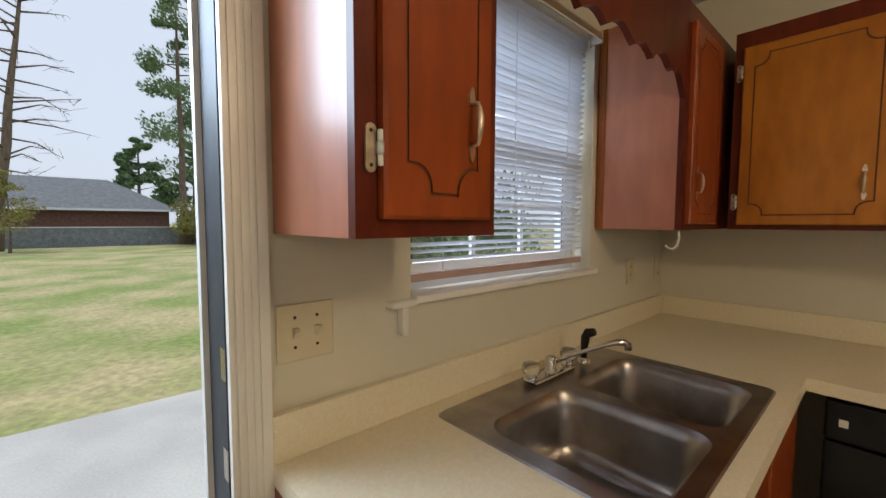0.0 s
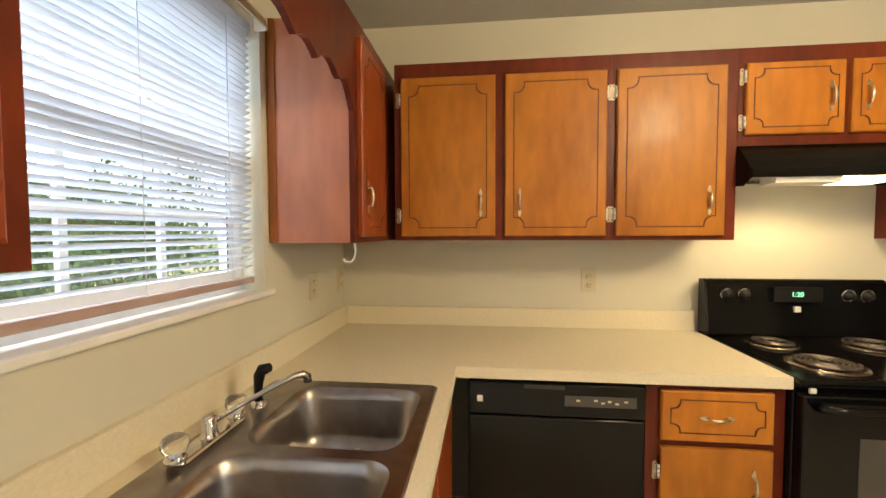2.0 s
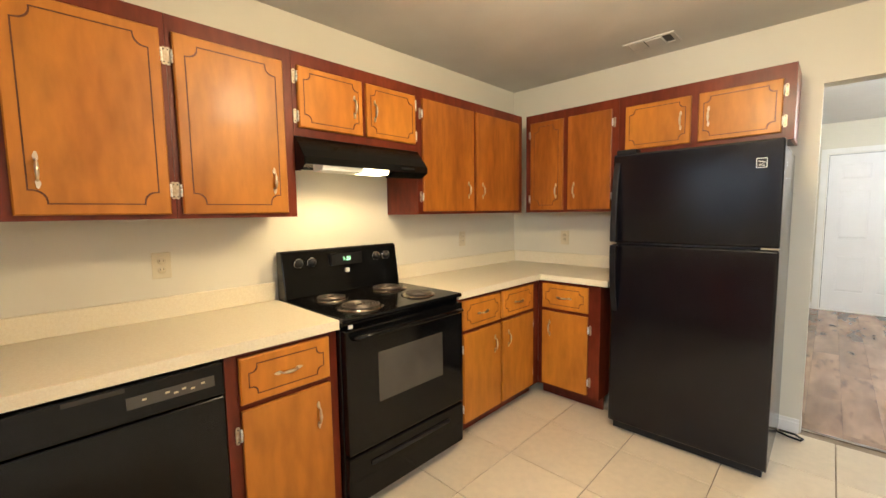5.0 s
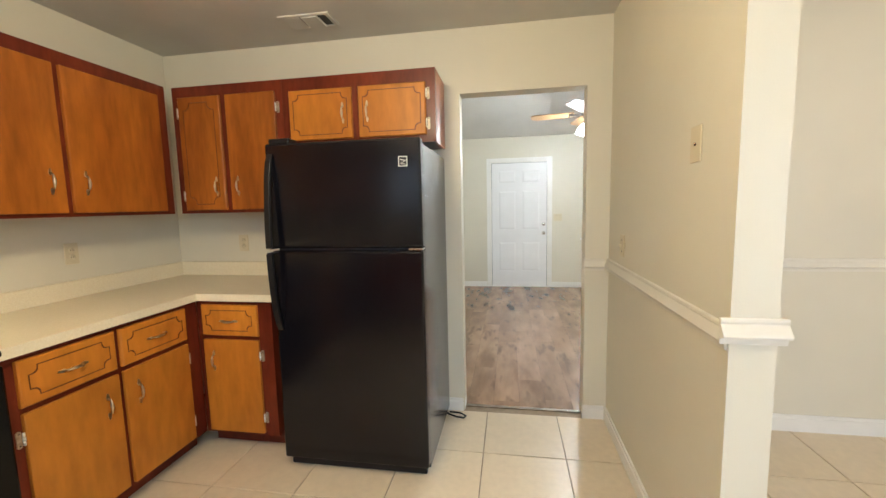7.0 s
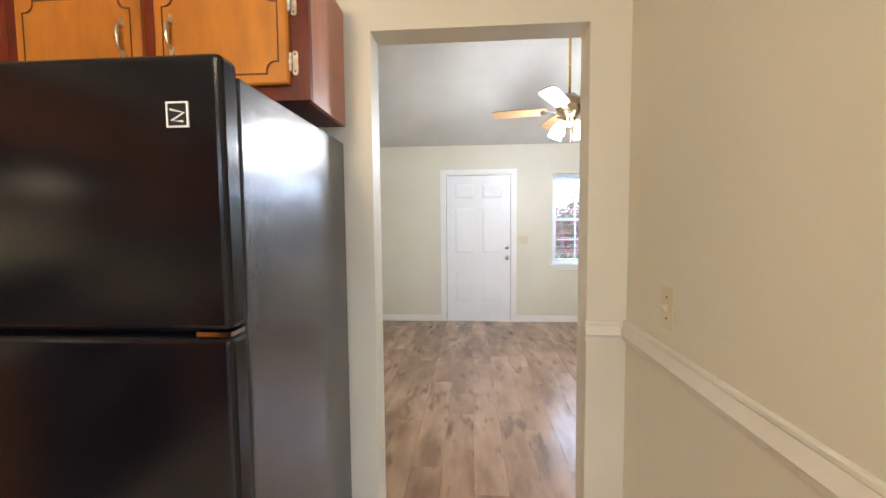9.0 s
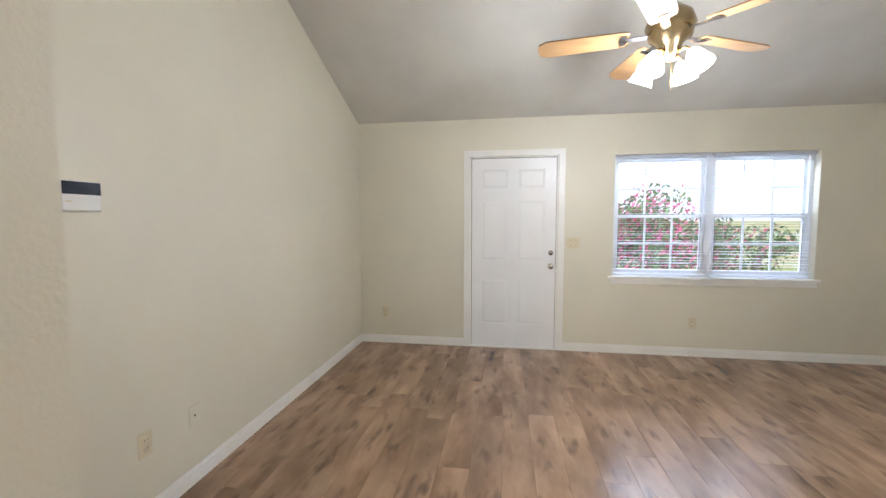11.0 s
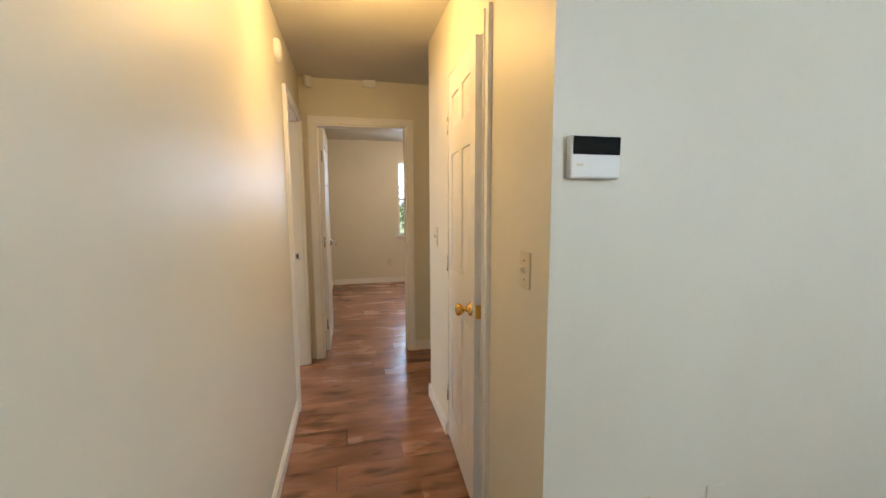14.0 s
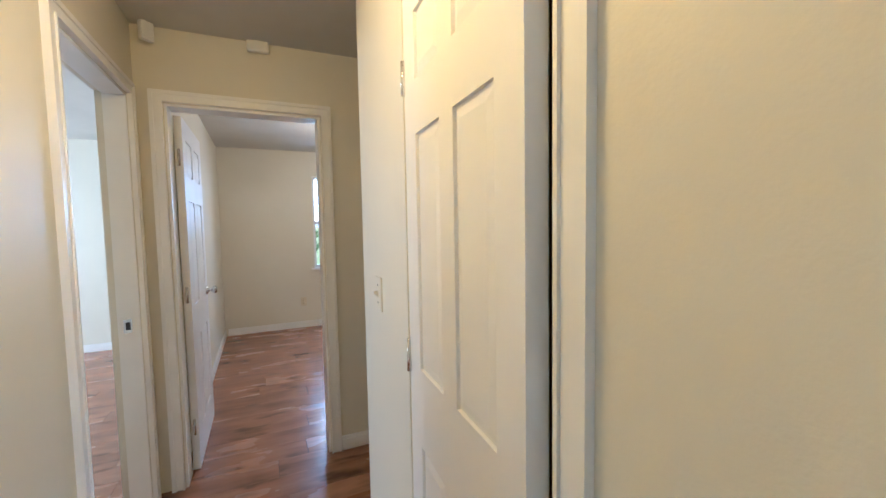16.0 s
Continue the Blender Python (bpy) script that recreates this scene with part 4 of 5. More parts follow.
def casing_y(name, y0, y1, z1, x, side, w=0.065, t=0.016, legs=(1, 1)):
    """One-piece trim round an opening, with a raised outer bead."""
    def outline(e0, e1):
        if legs == (0, 1):
            return [(y1 + e0, 0), (y1 + e1, 0), (y1 + e1, z1 + w), (y1 + e0, z1 + w)]
        return [(y0 - e1, 0), (y0 - e0, 0), (y0 - e0, z1 + e0), (y1 + e0, z1 + e0), (y1 + e0, 0), (y1 + e1, 0), (y1 + e1, z1 + e1), (y0 - e1, z1 + e1)]
    a, b = sorted((x, x + side * t))
    ob = structure(name, prism(outline(0.004, w), 0, a, b), TRIM)
    c, d = sorted((x + side * t, x + side * (t + 0.006)))
    part("bead", prism(outline(w - 0.018, w), 0, c, d), TRIM, ob)
    part("bead", prism(outline(0.004, 0.012), 0, c, d), TRIM, ob)
    return ob


def panel_door(parent, w, h, t=0.038, rows=((0.19, 0.72), (0.92, 1.52), (1.66, 1.86)), m=0.11, mat=DOORWHITE):
    """A six-panel leaf from (0, 0) to (w, h), front at y=-t/2, back at y=t/2, panels pressed into both faces."""
    bm = bmesh.new()
    core = t / 2 - 0.008
    gap = 0.10 if w > 0.7 else 0.075
    m = m if w > 0.7 else 0.085
    cols = ((m, w / 2 - gap / 2), (w / 2 + gap / 2, w - m))
    boxes(bm, (0, -core, 0, w, core, h))
    for s_ in (-1, 1):
        a, b = sorted((s_ * core, s_ * t / 2))
        zs = [0] + [z for r_ in rows for z in r_] + [h]
        for k in range(0, len(zs), 2):
            boxes(bm, (0, a, zs[k], w, b, zs[k + 1]))
        for z0, z1 in rows:
            boxes(bm, (0, a, z0, cols[0][0], b, z1), (cols[0][1], a, z0, cols[1][0], b, z1), (cols[1][1], a, z0, w, b, z1))
            for x0, x1 in cols:
                e = 0.028
                base = [bm.verts.new((x, s_ * (core + 0.0005), z)) for x, z in ((x0 + 0.006, z0 + 0.006), (x1 - 0.006, z0 + 0.006), (x1 - 0.006, z1 - 0.006), (x0 + 0.006, z1 - 0.006))]
                top = [bm.verts.new((x, s_ * (t / 2 - 0.001), z)) for x, z in ((x0 + e, z0 + e), (x1 - e, z0 + e), (x1 - e, z1 - e), (x0 + e, z1 - e))]
                for i in range(4):
                    bm.faces.new((base[i], base[(i + 1) % 4], top[(i + 1) % 4], top[i]))
                bm.faces.new(top)
    bmesh.ops.recalc_face_normals(bm, faces=bm.faces[:])
    return part("leaf", bm, mat, parent)


def door_knob(parent, x, z, y, side, mat, name="knob"):
    """side: the way the knob points in y."""
    rot = pose(x, y, z, 90 if side < 0 else -90)
    return part(name, lathe([(0.031, 0), (0.031, 0.004), (0.026, 0.009), (0.012, 0.014), (0.011, 0.030), (0.020, 0.038), (0.027, 0.050), (0.026, 0.060), (0.016, 0.067), (0, 0.068)], 20, None, rot), mat, parent)


# back door opening
casing_x("casing_back_door", KD[0] + 0.022, KD[1], KD[3], 0.0, 1, w=0.075, t=0.012)
for k in range(3):
    structure("trim_flute", box(KD[0] - 0.030 + k * 0.014, 0.0125, 0, KD[0] - 0.022 + k * 0.014, 0.016, 2.1, bevel=0.001, seg=1), TRIM)
structure("trim_back_jamb", box((KD[0] - 0.003, -WT, 0, KD[0] + 0.0140, -0.001, KD[3]), (KD[1] - 0.014, -WT, 0, KD[1] + 0.003, -0.001, KD[3]), (KD[0] + 0.014, -WT, KD[3] - 0.014, KD[1] - 0.014, -0.001, KD[3])), TRIM)
structure("trim_weatherstrip", box((KD[0] + 0.0145, -0.128, 0, KD[0] + 0.019, -0.008, KD[3] - 0.02), (KD[1] - 0.020, -0.128, 0, KD[1] - 0.0145, -0.014, KD[3] - 0.02)), SEALGAP)
structure("trim_storm_frame", box((KD[0] + 0.0145, -0.155, 0, KD[0] + 0.030, -0.129, KD[3] - 0.02)), VINYL)
structure("door_sill", box(KD[0], -0.22, -0.02, KD[1], 0.01, 0.018), STEEL)
for zz in (0.93, 1.12):
    structure("trim_strike_plate", box(KD[0] + 0.0192, -0.030, zz - 0.03, KD[0] + 0.0215, -0.006, zz + 0.03), PAN)

# front door
casing_x("casing_front_door", 2.06, 2.975, 2.045, YS, -1)
d = tagged(thing("front_door", pose(2.0775, YS + 0.03, 0.014), "closed white six-panel front door", "door"), kind="")
panel_door(d, 0.880, 2.015, rows=((0.25, 0.73), (0.94, 1.57), (1.70, 1.90)))
door_knob(d, 0.831, 0.878, -0.019, -1, CHROME)
part("deadbolt", lathe([(0.028, 0), (0.028, 0.008), (0.02, 0.016), (0, 0.017)], 18, None, pose(0.831, -0.019, 1.021, 90)), CHROME, d)
structure("trim_front_jamb", box((2.057, YS + 0.001, 0, 2.0715, YS + WT, 2.048), (2.9635, YS + 0.001, 0, 2.978, YS + WT, 2.048), (2.0715, YS + 0.001, 2.0355, 2.9635, YS + WT, 2.048)), TRIM)
structure("trim_front_weatherstrip", box((2.0718, YS + 0.030, 0.011, 2.0765, YS + 0.045, 2.0352), (2.9585, YS + 0.030, 0.011, 2.9632, YS + 0.045, 2.0352),
                                          (2.0765, YS + 0.030, 2.0295, 2.9585, YS + 0.045, 2.0352), (2.0765, YS + 0.030, 0.0102, 2.9585, YS + 0.045, 0.0138)), SEALGAP)
structure("door_sill_front", box(2.073, YS - 0.012, 0, 2.962, YS + 0.10, 0.010), WHITEPL)

# closet door in the hall, ajar
casing_x("casing_closet", -0.325, 0.288, 2.018, 5.03, -1, w=0.062, t=0.010, legs=(0, 1))
structure("trim_closet_jamb", box((-0.328, 5.034, 0, -0.316, 5.149, 2.021), (0.280, 5.034, 0, 0.291, 5.149, 2.021), (-0.316, 5.034, 2.010, 0.280, 5.149, 2.021)), TRIM)
d = thing("closet_door", pose(-0.311, 5.050, 0.012, 0, 0, -3.6), "narrow white six-panel closet door standing ajar", "door")
panel_door(d, 0.572, 1.99, rows=((0.19, 0.795), (1.0, 1.59), (1.72, 1.88)))
door_knob(d, 0.516, 0.888, -0.019, -1, BRASS)
part("latch_plate", box(0.5722, -0.013, 0.858, 0.574, 0.013, 0.918), BRASS, d)
for zz in (0.26, 1.013, 1.75):
    part("hinge", tube([(0.0, -0.024, zz - 0.045), (-0.004, -0.022, zz + 0.045)], 0.006, 8), CHROME, d)

# bedroom door and opening at the end of the hall
casing_y("casing_bedroom", 4.255, 5.01, 2.008, -1.735, 1, w=0.06)
structure("trim_bedroom_jamb", box((-1.86, 4.252, 0, -1.736, 4.267, 2.011), (-1.86, 4.998, 0, -1.736, 5.013, 2.011), (-1.86, 4.267, 1.996, -1.736, 4.998, 2.011)), TRIM)
d = thing("bedroom_door", pose(-1.875, 4.288, 0.012, 0, 0, 180), "white six-panel bedroom door swung open", "door")
panel_door(d, 0.73, 1.972)
door_knob(d, 0.66, 0.93, -0.019, -1, CHROME)
door_knob(d, 0.66, 0.93, 0.019, 1, CHROME)
for zz in (0.25, 1.0, 1.75):
    part("hinge", tube([(-0.006, 0.0, zz - 0.045), (-0.006, 0.0, zz + 0.045)], 0.007, 8), CHROME, d)
# second room opening
casing_x("casing_second_room", -1.61, -0.87, 2.005, YL, 1, w=0.06)
structure("trim_second_jamb", box((-1.613, YN + 0.03, 0, -1.598, YL - 0.001, 2.008), (-0.882, YN + 0.03, 0, -0.867, YL - 0.001, 2.008), (-1.598, YN + 0.03, 1.993, -0.882, YL - 0.001, 2.008)), TRIM)
sk = structure("trim_strike_plate", box(-1.5978, 4.070, 0.895, -1.596, 4.102, 0.957), CHROME)
part("strike_hole", box(-1.5962, 4.078, 0.908, -1.5952, 4.096, 0.944), HOLE, sk)


# ---- baseboards and rails ----
def base_x(name, x0, x1, y, side, h=0.085):
    a, b = sorted((y, y + side * 0.014))
    c, e = sorted((y, y + side * 0.008))
    structure(name, box((x0, a, 0, x1, b, h - 0.02), (x0, c, h - 0.02, x1, e, h)), TRIM)


def base_y(name, y0, y1, x, side, h=0.085):
    a, b = sorted((x, x + side * 0.014))
    c, e = sorted((x, x + side * 0.008))
    structure(name, box((a, y0, 0, b, y1, h - 0.02), (c, y0, h - 0.02, e, y1, h)), TRIM)


base_y("baseboard", 5.016, YS - 0.015, 0.82, 1)
base_x("baseboard", 0.835, 1.99, YS, -1)
base_x("baseboard", 3.045, RX - 0.015, YS, -1)
base_x("baseboard", 0.358, 0.834, 5.03, -1)
base_x("baseboard", -0.83, -0.335, 5.03, -1)
base_x("baseboard", -0.805, 2.05, YL, 1)
base_x("baseboard", 2.83, RX, YL, 1)
base_y("baseboard", 5.075, 6.3, -1.735, 1)
base_y("baseboard", 5.016, 6.3, -0.83, -1)
base_y("baseboard", 2.665, YN - 0.015, XE, -1)
base_x("baseboard", 2.815, XE - 0.0145, YN, -1)
base_x("baseboard", 1.945, 2.055, YN, -1)
base_x("baseboard", XE + 0.111, RX, YN, -1, 0.10)
base_y("baseboard", 4.25, 7.6, -5.0, 1)
base_x("baseboard", -4.98, -1.87, 4.215, 1)
base_y("baseboard", 0.6, YN + 0.02, -5.0, 1)
base_x("baseboard", -4.98, -1.7, YN + 0.027, -1)
base_y("baseboard", YN + 0.01, YL - 0.01, 2.05, 1, 0.085)


def rail_profile(depth=0.022, z0=0.955):
    return [(0.0, z0), (0.009, z0), (0.011, z0 + 0.017), (depth, z0 + 0.022), (depth + 0.003, z0 + 0.027), (depth, z0 + 0.033),
            (0.012, z0 + 0.054), (0.010, z0 + 0.058), (0.013, z0 + 0.063), (0.012, z0 + 0.071), (0.009, z0 + 0.073), (0.0, z0 + 0.073)]


structure("trim_chair_rail", prism([(XE - a, z) for a, z in rail_profile()], 1, 2.655, YN - 0.001), RAILPAINT)
structure("trim_chair_rail", prism([(XE + 0.11 + a, z) for a, z in rail_profile()], 1, 2.655, YN - 0.001), RAILPAINT)
structure("trim_chair_rail", prism([(YN - a, z) for a, z in rail_profile()], 0, XE + 0.14, RX - 0.001), RAILPAINT)
structure("trim_chair_rail", prism([(YN - a, z) for a, z in rail_profile()], 0, 2.815, XE - 0.026), RAILPAINT)
structure("trim_rail_cap", prism([(2.651 - a, z) for a, z in rail_profile(0.028, 0.977)], 0, XE - 0.030, XE + 0.139, bevel=0.002), RAILPAINT)
structure("trim_end_board", box(XE - 0.004, 2.645, 0, XE + 0.114, 2.6545, ZC), WALL)
structure("trim_end_block", box(XE - 0.016, 2.634, 0, XE + 0.126, 2.6445, 0.14), TRIM)


# ---- plates, sensors, small fixtures ----
def plate(m, label, kind_="outlet", w=0.072, h=0.116, gangs=1, mat=ALMOND):
    """Front at y=-0.006, back on y=0."""
    p = thing("outlet_plate" if kind_ == "outlet" else "switch_plate" if kind_ == "switch" else "blank_plate", m, label, {"outlet": "electric outlet", "switch": "light switch"}.get(kind_, "wall plate"))
    part("plate", box(-w / 2, -0.006, -h / 2, w / 2, -0.0003, h / 2, bevel=0.002, seg=1), mat, p)
    for g in range(gangs):
        gx = (g - (gangs - 1) / 2) * 0.046
        if kind_ == "outlet":
            for s_ in (-1, 1):
                o = part("socket", lathe([(0.0165, 0), (0.0165, 0.002), (0, 0.0022)], 14, None, pose(gx, -0.006, s_ * 0.0195, 90)), mat, p)
                part("slot", box((gx - 0.0075, -0.0088, s_ * 0.0195 - 0.002, gx - 0.0055, -0.0081, s_ * 0.0195 + 0.006), (gx + 0.0055, -0.0088, s_ * 0.0195 - 0.002, gx + 0.0075, -0.0081, s_ * 0.0195 + 0.006)), HOLE, o)
        elif kind_ == "switch":
            part("toggle", prism([(-0.006, -0.011), (-0.008, -0.011), (-0.022, 0.004), (-0.019, 0.010), (-0.006, 0.010)], 0, gx - 0.005, gx + 0.005), mat, p)
            for zz in (-0.030, 0.030):
                part("screw", lathe([(0.0035, 0), (0.003, 0.0012), (0, 0.0014)], 8, None, pose(gx, -0.006, zz, 90)), HOLE, p)
        else:
            part("jack", lathe([(0.006, 0), (0.005, 0.003), (0, 0.003)], 10, None, pose(gx, -0.006, 0, 90)), PAN, p)
    return p


plate(pose(0, 1.258, 1.15, 0, 0, 90), "almond outlet plate above the kitchen splash")
plate(pose(0, 3.28, 1.155, 0, 0, 90), "almond outlet plate above the corner worktop")
plate(pose(0.515, YN, 1.14), "almond outlet plate above the worktop")
plate(pose(0.385, 0, 1.16, 0, 0, 180), "almond outlet plate under the corner cabinet")
plate(pose(0.06, 0, 1.155, 0, 0, 180), "almond switch plate near the kitchen corner", "switch")
plate(pose(1.925, 0, 1.16, 0, 0, 180), "almond double switch plate by the back door", "switch", w=0.118, gangs=2)
plate(pose(XE, 2.90, 1.548, 0, 0, -90), "almond cable plate high on the partition", "blank")
plate(pose(XE, 3.72, 1.137, 0, 0, -90), "almond switch plate above the chair rail", "switch")
plate(pose(0.82, 5.369, 0.367, 0, 0, 90), "almond outlet plate low on the living-room wall")
plate(pose(0.82, 5.66, 0.36, 0, 0, 90), "painted-over blank plate on the living-room wall", "blank", mat=WALL)
plate(pose(1.105, YS, 0.352), "almond outlet plate low beside the front door")
plate(pose(4.31, YS, 0.341), "almond outlet plate under the front window")
plate(pose(3.13, YS, 1.14), "almond double switch plate beside the front door", "switch", w=0.13, gangs=2)
plate(pose(0.673, 5.03, 1.146), "almond switch plate on the hall wall", "switch")
plate(pose(-0.61, 5.03, 1.148), "painted switch plate on the hall wall", "switch", mat=WALL)
plate(pose(-5.0, 5.17, 0.355, 0, 0, 90), "almond outlet plate in the bedroom")

# sensor hook under the corner cabinet
hk = thing("cup_hook", pose(0.70, 0.295, ZU0), "white plastic hook under the corner cabinet", "hook")
part("hook", tube([(0, 0, 0), (0, 0.004, -0.03), (0.002, 0.0, -0.055), (0.004, -0.012, -0.068), (0.006, -0.03, -0.066), (0.006, -0.038, -0.056)], 0.0045, 8), WHITEPL, hk)

# bracket and paper-towel arm beside the sill
br = thing("towel_bracket", pose(1.685, 0, 1.108, 0, 0, 180), "small white plastic bracket beside the window sill", "bracket")
part("bracket", box((-0.045, -0.03, 0.07, 0.03, -0.0005, 0.085), (-0.012, -0.025, 0.0, 0.006, -0.0005, 0.07), bevel=0.003), WHITEPL, br)

# curtain rod over the blind
cr = thing("curtain_rod", pose(0, 0, 0), "flat beige curtain rod over the kitchen window", "curtain rod")
part("rod", box(0.80, 0.040, 2.055, 1.70, 0.046, 2.080, bevel=0.001, seg=1), ALMOND, cr)
part("bracket", box((0.795, 0.0005, 2.045, 0.802, 0.047, 2.085), (0.79, 0.0005, 2.04, 0.81, 0.003, 2.10)), WHITEPL, cr)

# alarm panel
al = thing("alarm_panel", pose(0.82, 5.145, 1.476, 0, 0, 90), "white alarm keypad with a dark display on the living-room wall", "alarm panel")
part("housing", box(-0.075, -0.028, -0.057, 0.075, -0.0005, 0.057, bevel=0.006), WHITEPL, al)
part("display", box(-0.070, -0.030, 0.006, 0.072, -0.0275, 0.054, bevel=0.001, seg=1), BLACK, al)
part("button_bar", box(-0.058, -0.029, -0.024, -0.038, -0.0278, -0.018), ALMOND, al)

# hall fixtures
sm = thing("smoke_alarm", pose(-0.62, YL, 2.183, -90), "round white smoke alarm high on the hall wall", "smoke alarm")
part("housing", lathe([(0.062, 0.0005), (0.062, 0.018), (0.048, 0.032), (0, 0.034)], 24), WHITEPL, sm)
ms = thing("motion_detector", pose(-1.68, 4.21, 2.325, 0, 0, 135), "small white motion detector in the hall corner", "sensor")
part("housing", box(-0.03, -0.02, -0.045, 0.03, 0.012, 0.045, bevel=0.006), WHITEPL, ms)
sm = thing("chime_box", pose(-1.735, 4.70, 2.345, 0, 0, 90), "small white chime box over the bedroom opening", "door chime")
part("housing", box(-0.055, -0.04, -0.03, 0.055, -0.0005, 0.03, bevel=0.010), WHITEPL, sm)
hl = thing("ceiling_light", pose(-0.05, 4.585, 2.375), "lit flush glass ceiling light with a brass ring", "ceiling light")
part("ring", lathe([(0.13, -0.0005), (0.13, -0.02), (0.115, -0.025)], 24), BRASS, hl)
part("bowl", lathe([(0.115, -0.024), (0.11, -0.05), (0.08, -0.085), (0.03, -0.10), (0, -0.102)], 24), glow("hall_globe_light", (1, 0.72, 0.36), 5.0), hl).visible_shadow = False
# the dining fixture is added and out of view, to house its fill bulb
for lx, ly, where in ((1.75, 2.0, "kitchen"), (4.5, 2.35, "added_dining")):
    kl = thing("ceiling_light", pose(lx, ly, ZC), "lit round glass " + where + " ceiling light", "ceiling light")
    part("ring", lathe([(0.16, -0.0005), (0.16, -0.02), (0.145, -0.025)], 28), BRASS, kl)
    part("bowl", lathe([(0.145, -0.024), (0.14, -0.05), (0.10, -0.09), (0.04, -0.11), (0, -0.112)], 28), glow(where + "_globe_light", (1, 0.82, 0.55), 5.0), kl).visible_shadow = False

# kitchen ceiling vent
cv = thing("ceiling_vent", pose(1.24, 3.735, ZC), "painted metal ceiling vent with one dark slot", "air vent")
part("frame", box((-0.15, -0.085, -0.008, 0.15, -0.065, -0.0005), (-0.15, 0.065, -0.008, 0.15, 0.085, -0.0005), (-0.15, -0.065, -0.008, -0.125, 0.065, -0.0005), (0.125, -0.065, -0.008, 0.15, 0.065, -0.0005)), CEIL, cv)
part("backing", box(-0.125, -0.065, -0.002, 0.125, 0.065, -0.0006), HOLE, cv)
bm = bmesh.new()
boxes(bm, (-0.02, -0.065, -0.014, 0.075, 0.065, -0.004))
for k in range(7):
    boxes(bm, (-0.12 + k * 0.013, -0.064, -0.010, -0.109 + k * 0.013, 0.064, -0.007))
part("louver", bm, CEIL, cv)

# fridge cord on the floor
cd = thing("power_cord", pose(1.97, 3.93, 0), "black power cord looping out beside the refrigerator", "cable")
part("cord", tube([(-0.05, 0.05, 0.012), (0.0, 0.0, 0.012), (0.05, -0.03, 0.014), (0.10, -0.035, 0.012), (0.11, -0.01, 0.012), (0.07, 0.01, 0.02), (0.0, 0.03, 0.012)], 0.006, 8), DARKPLASTIC, cd)

# ---- ceiling fan ----
FANX, FANY, FANZ = 3.25, 6.10, 2.32
ANTIQUE = material("antique_brass", (0.36, 0.27, 0.15), 0.24, 1.0, second=(0.48, 0.38, 0.22), scale=14)
fan = thing("ceiling_fan", pose(FANX, FANY, FANZ), "brass ceiling fan with five oak blades and four lit glass shades", "ceiling fan")
part("downrod", tube([(0, 0, 0.10), (0, 0, pk - FANZ - 0.06)], 0.012, 10), BRASS, fan)
part("canopy", lathe([(0.02, pk - FANZ - 0.09), (0.065, pk - FANZ - 0.05), (0.07, pk - FANZ - 0.002)], 20), BRASS, fan)
part("motor", lathe([(0, 0.14), (0.05, 0.133), (0.10, 0.09), (0.118, 0.04), (0.10, -0.02), (0.06, -0.05), (0.045, -0.10), (0.03, -0.13), (0, -0.135)], 28), ANTIQUE, fan)
IRON = material("dark_pewter_iron", (0.20, 0.20, 0.22), 0.25, 1.0, second=(0.32, 0.31, 0.31), scale=30)
BLADE = material("light_oak_blade", (0.24, 0.135, 0.055), 0.35, second=(0.34, 0.205, 0.095), scale=4, stretch=(0.3, 1, 1), fine=(20, 0.15))
SHADE = glow("shade_light", (1.0, 0.96, 0.88), 14.0)
for k in range(5):
    a = 72 * k + 26
    m = pose(0, 0, 0, 0, 0, a)
    bm = prism([(0.19, -0.055), (0.22, -0.062), (0.60, -0.070), (0.645, -0.05), (0.655, 0), (0.645, 0.05), (0.60, 0.070), (0.22, 0.062), (0.19, 0.055)], 2, 0.0, 0.007)
    bmesh.ops.transform(bm, matrix=m @ pose(0, 0, 0.0, 11), verts=bm.verts[:])
    b = part("blade", bm, BLADE, fan)
    bm = box((0.09, -0.018, -0.006, 0.24, 0.018, -0.001), (0.20, -0.04, -0.006, 0.235, 0.04, -0.001))
    bmesh.ops.transform(bm, matrix=m @ pose(0, 0, 0.0, 11), verts=bm.verts[:])
    part("blade_iron", bm, IRON, b)
for k in range(4):
    m = pose(0, 0, -0.10, 0, 0, 90 * k + 40)
    part("arm", tube([m @ Vector(p) for p in ((0.03, 0, 0), (0.08, 0, 0.01), (0.11, 0, -0.015))], 0.008, 8), BRASS, fan)
    sh = part("shade", lathe([(0.018, 0.0), (0.03, -0.015), (0.045, -0.05), (0.062, -0.10), (0.060, -0.10), (0.043, -0.05), (0.016, -0.004)], 20, None, m @ pose(0.11, 0, -0.015, 0, -28, 0)), SHADE, fan, "lit frosted tulip glass shade")
    sh.visible_shadow = False
part("pull_chain", tube([(0.02, 0.02, -0.13), (0.02, 0.02, -0.27)], 0.0015, 5), BRASS, fan)
lamp("fan_bulbs", "POINT", pose(FANX, FANY, FANZ - 0.24), 95, (1.0, 0.96, 0.88), soft=0.15)

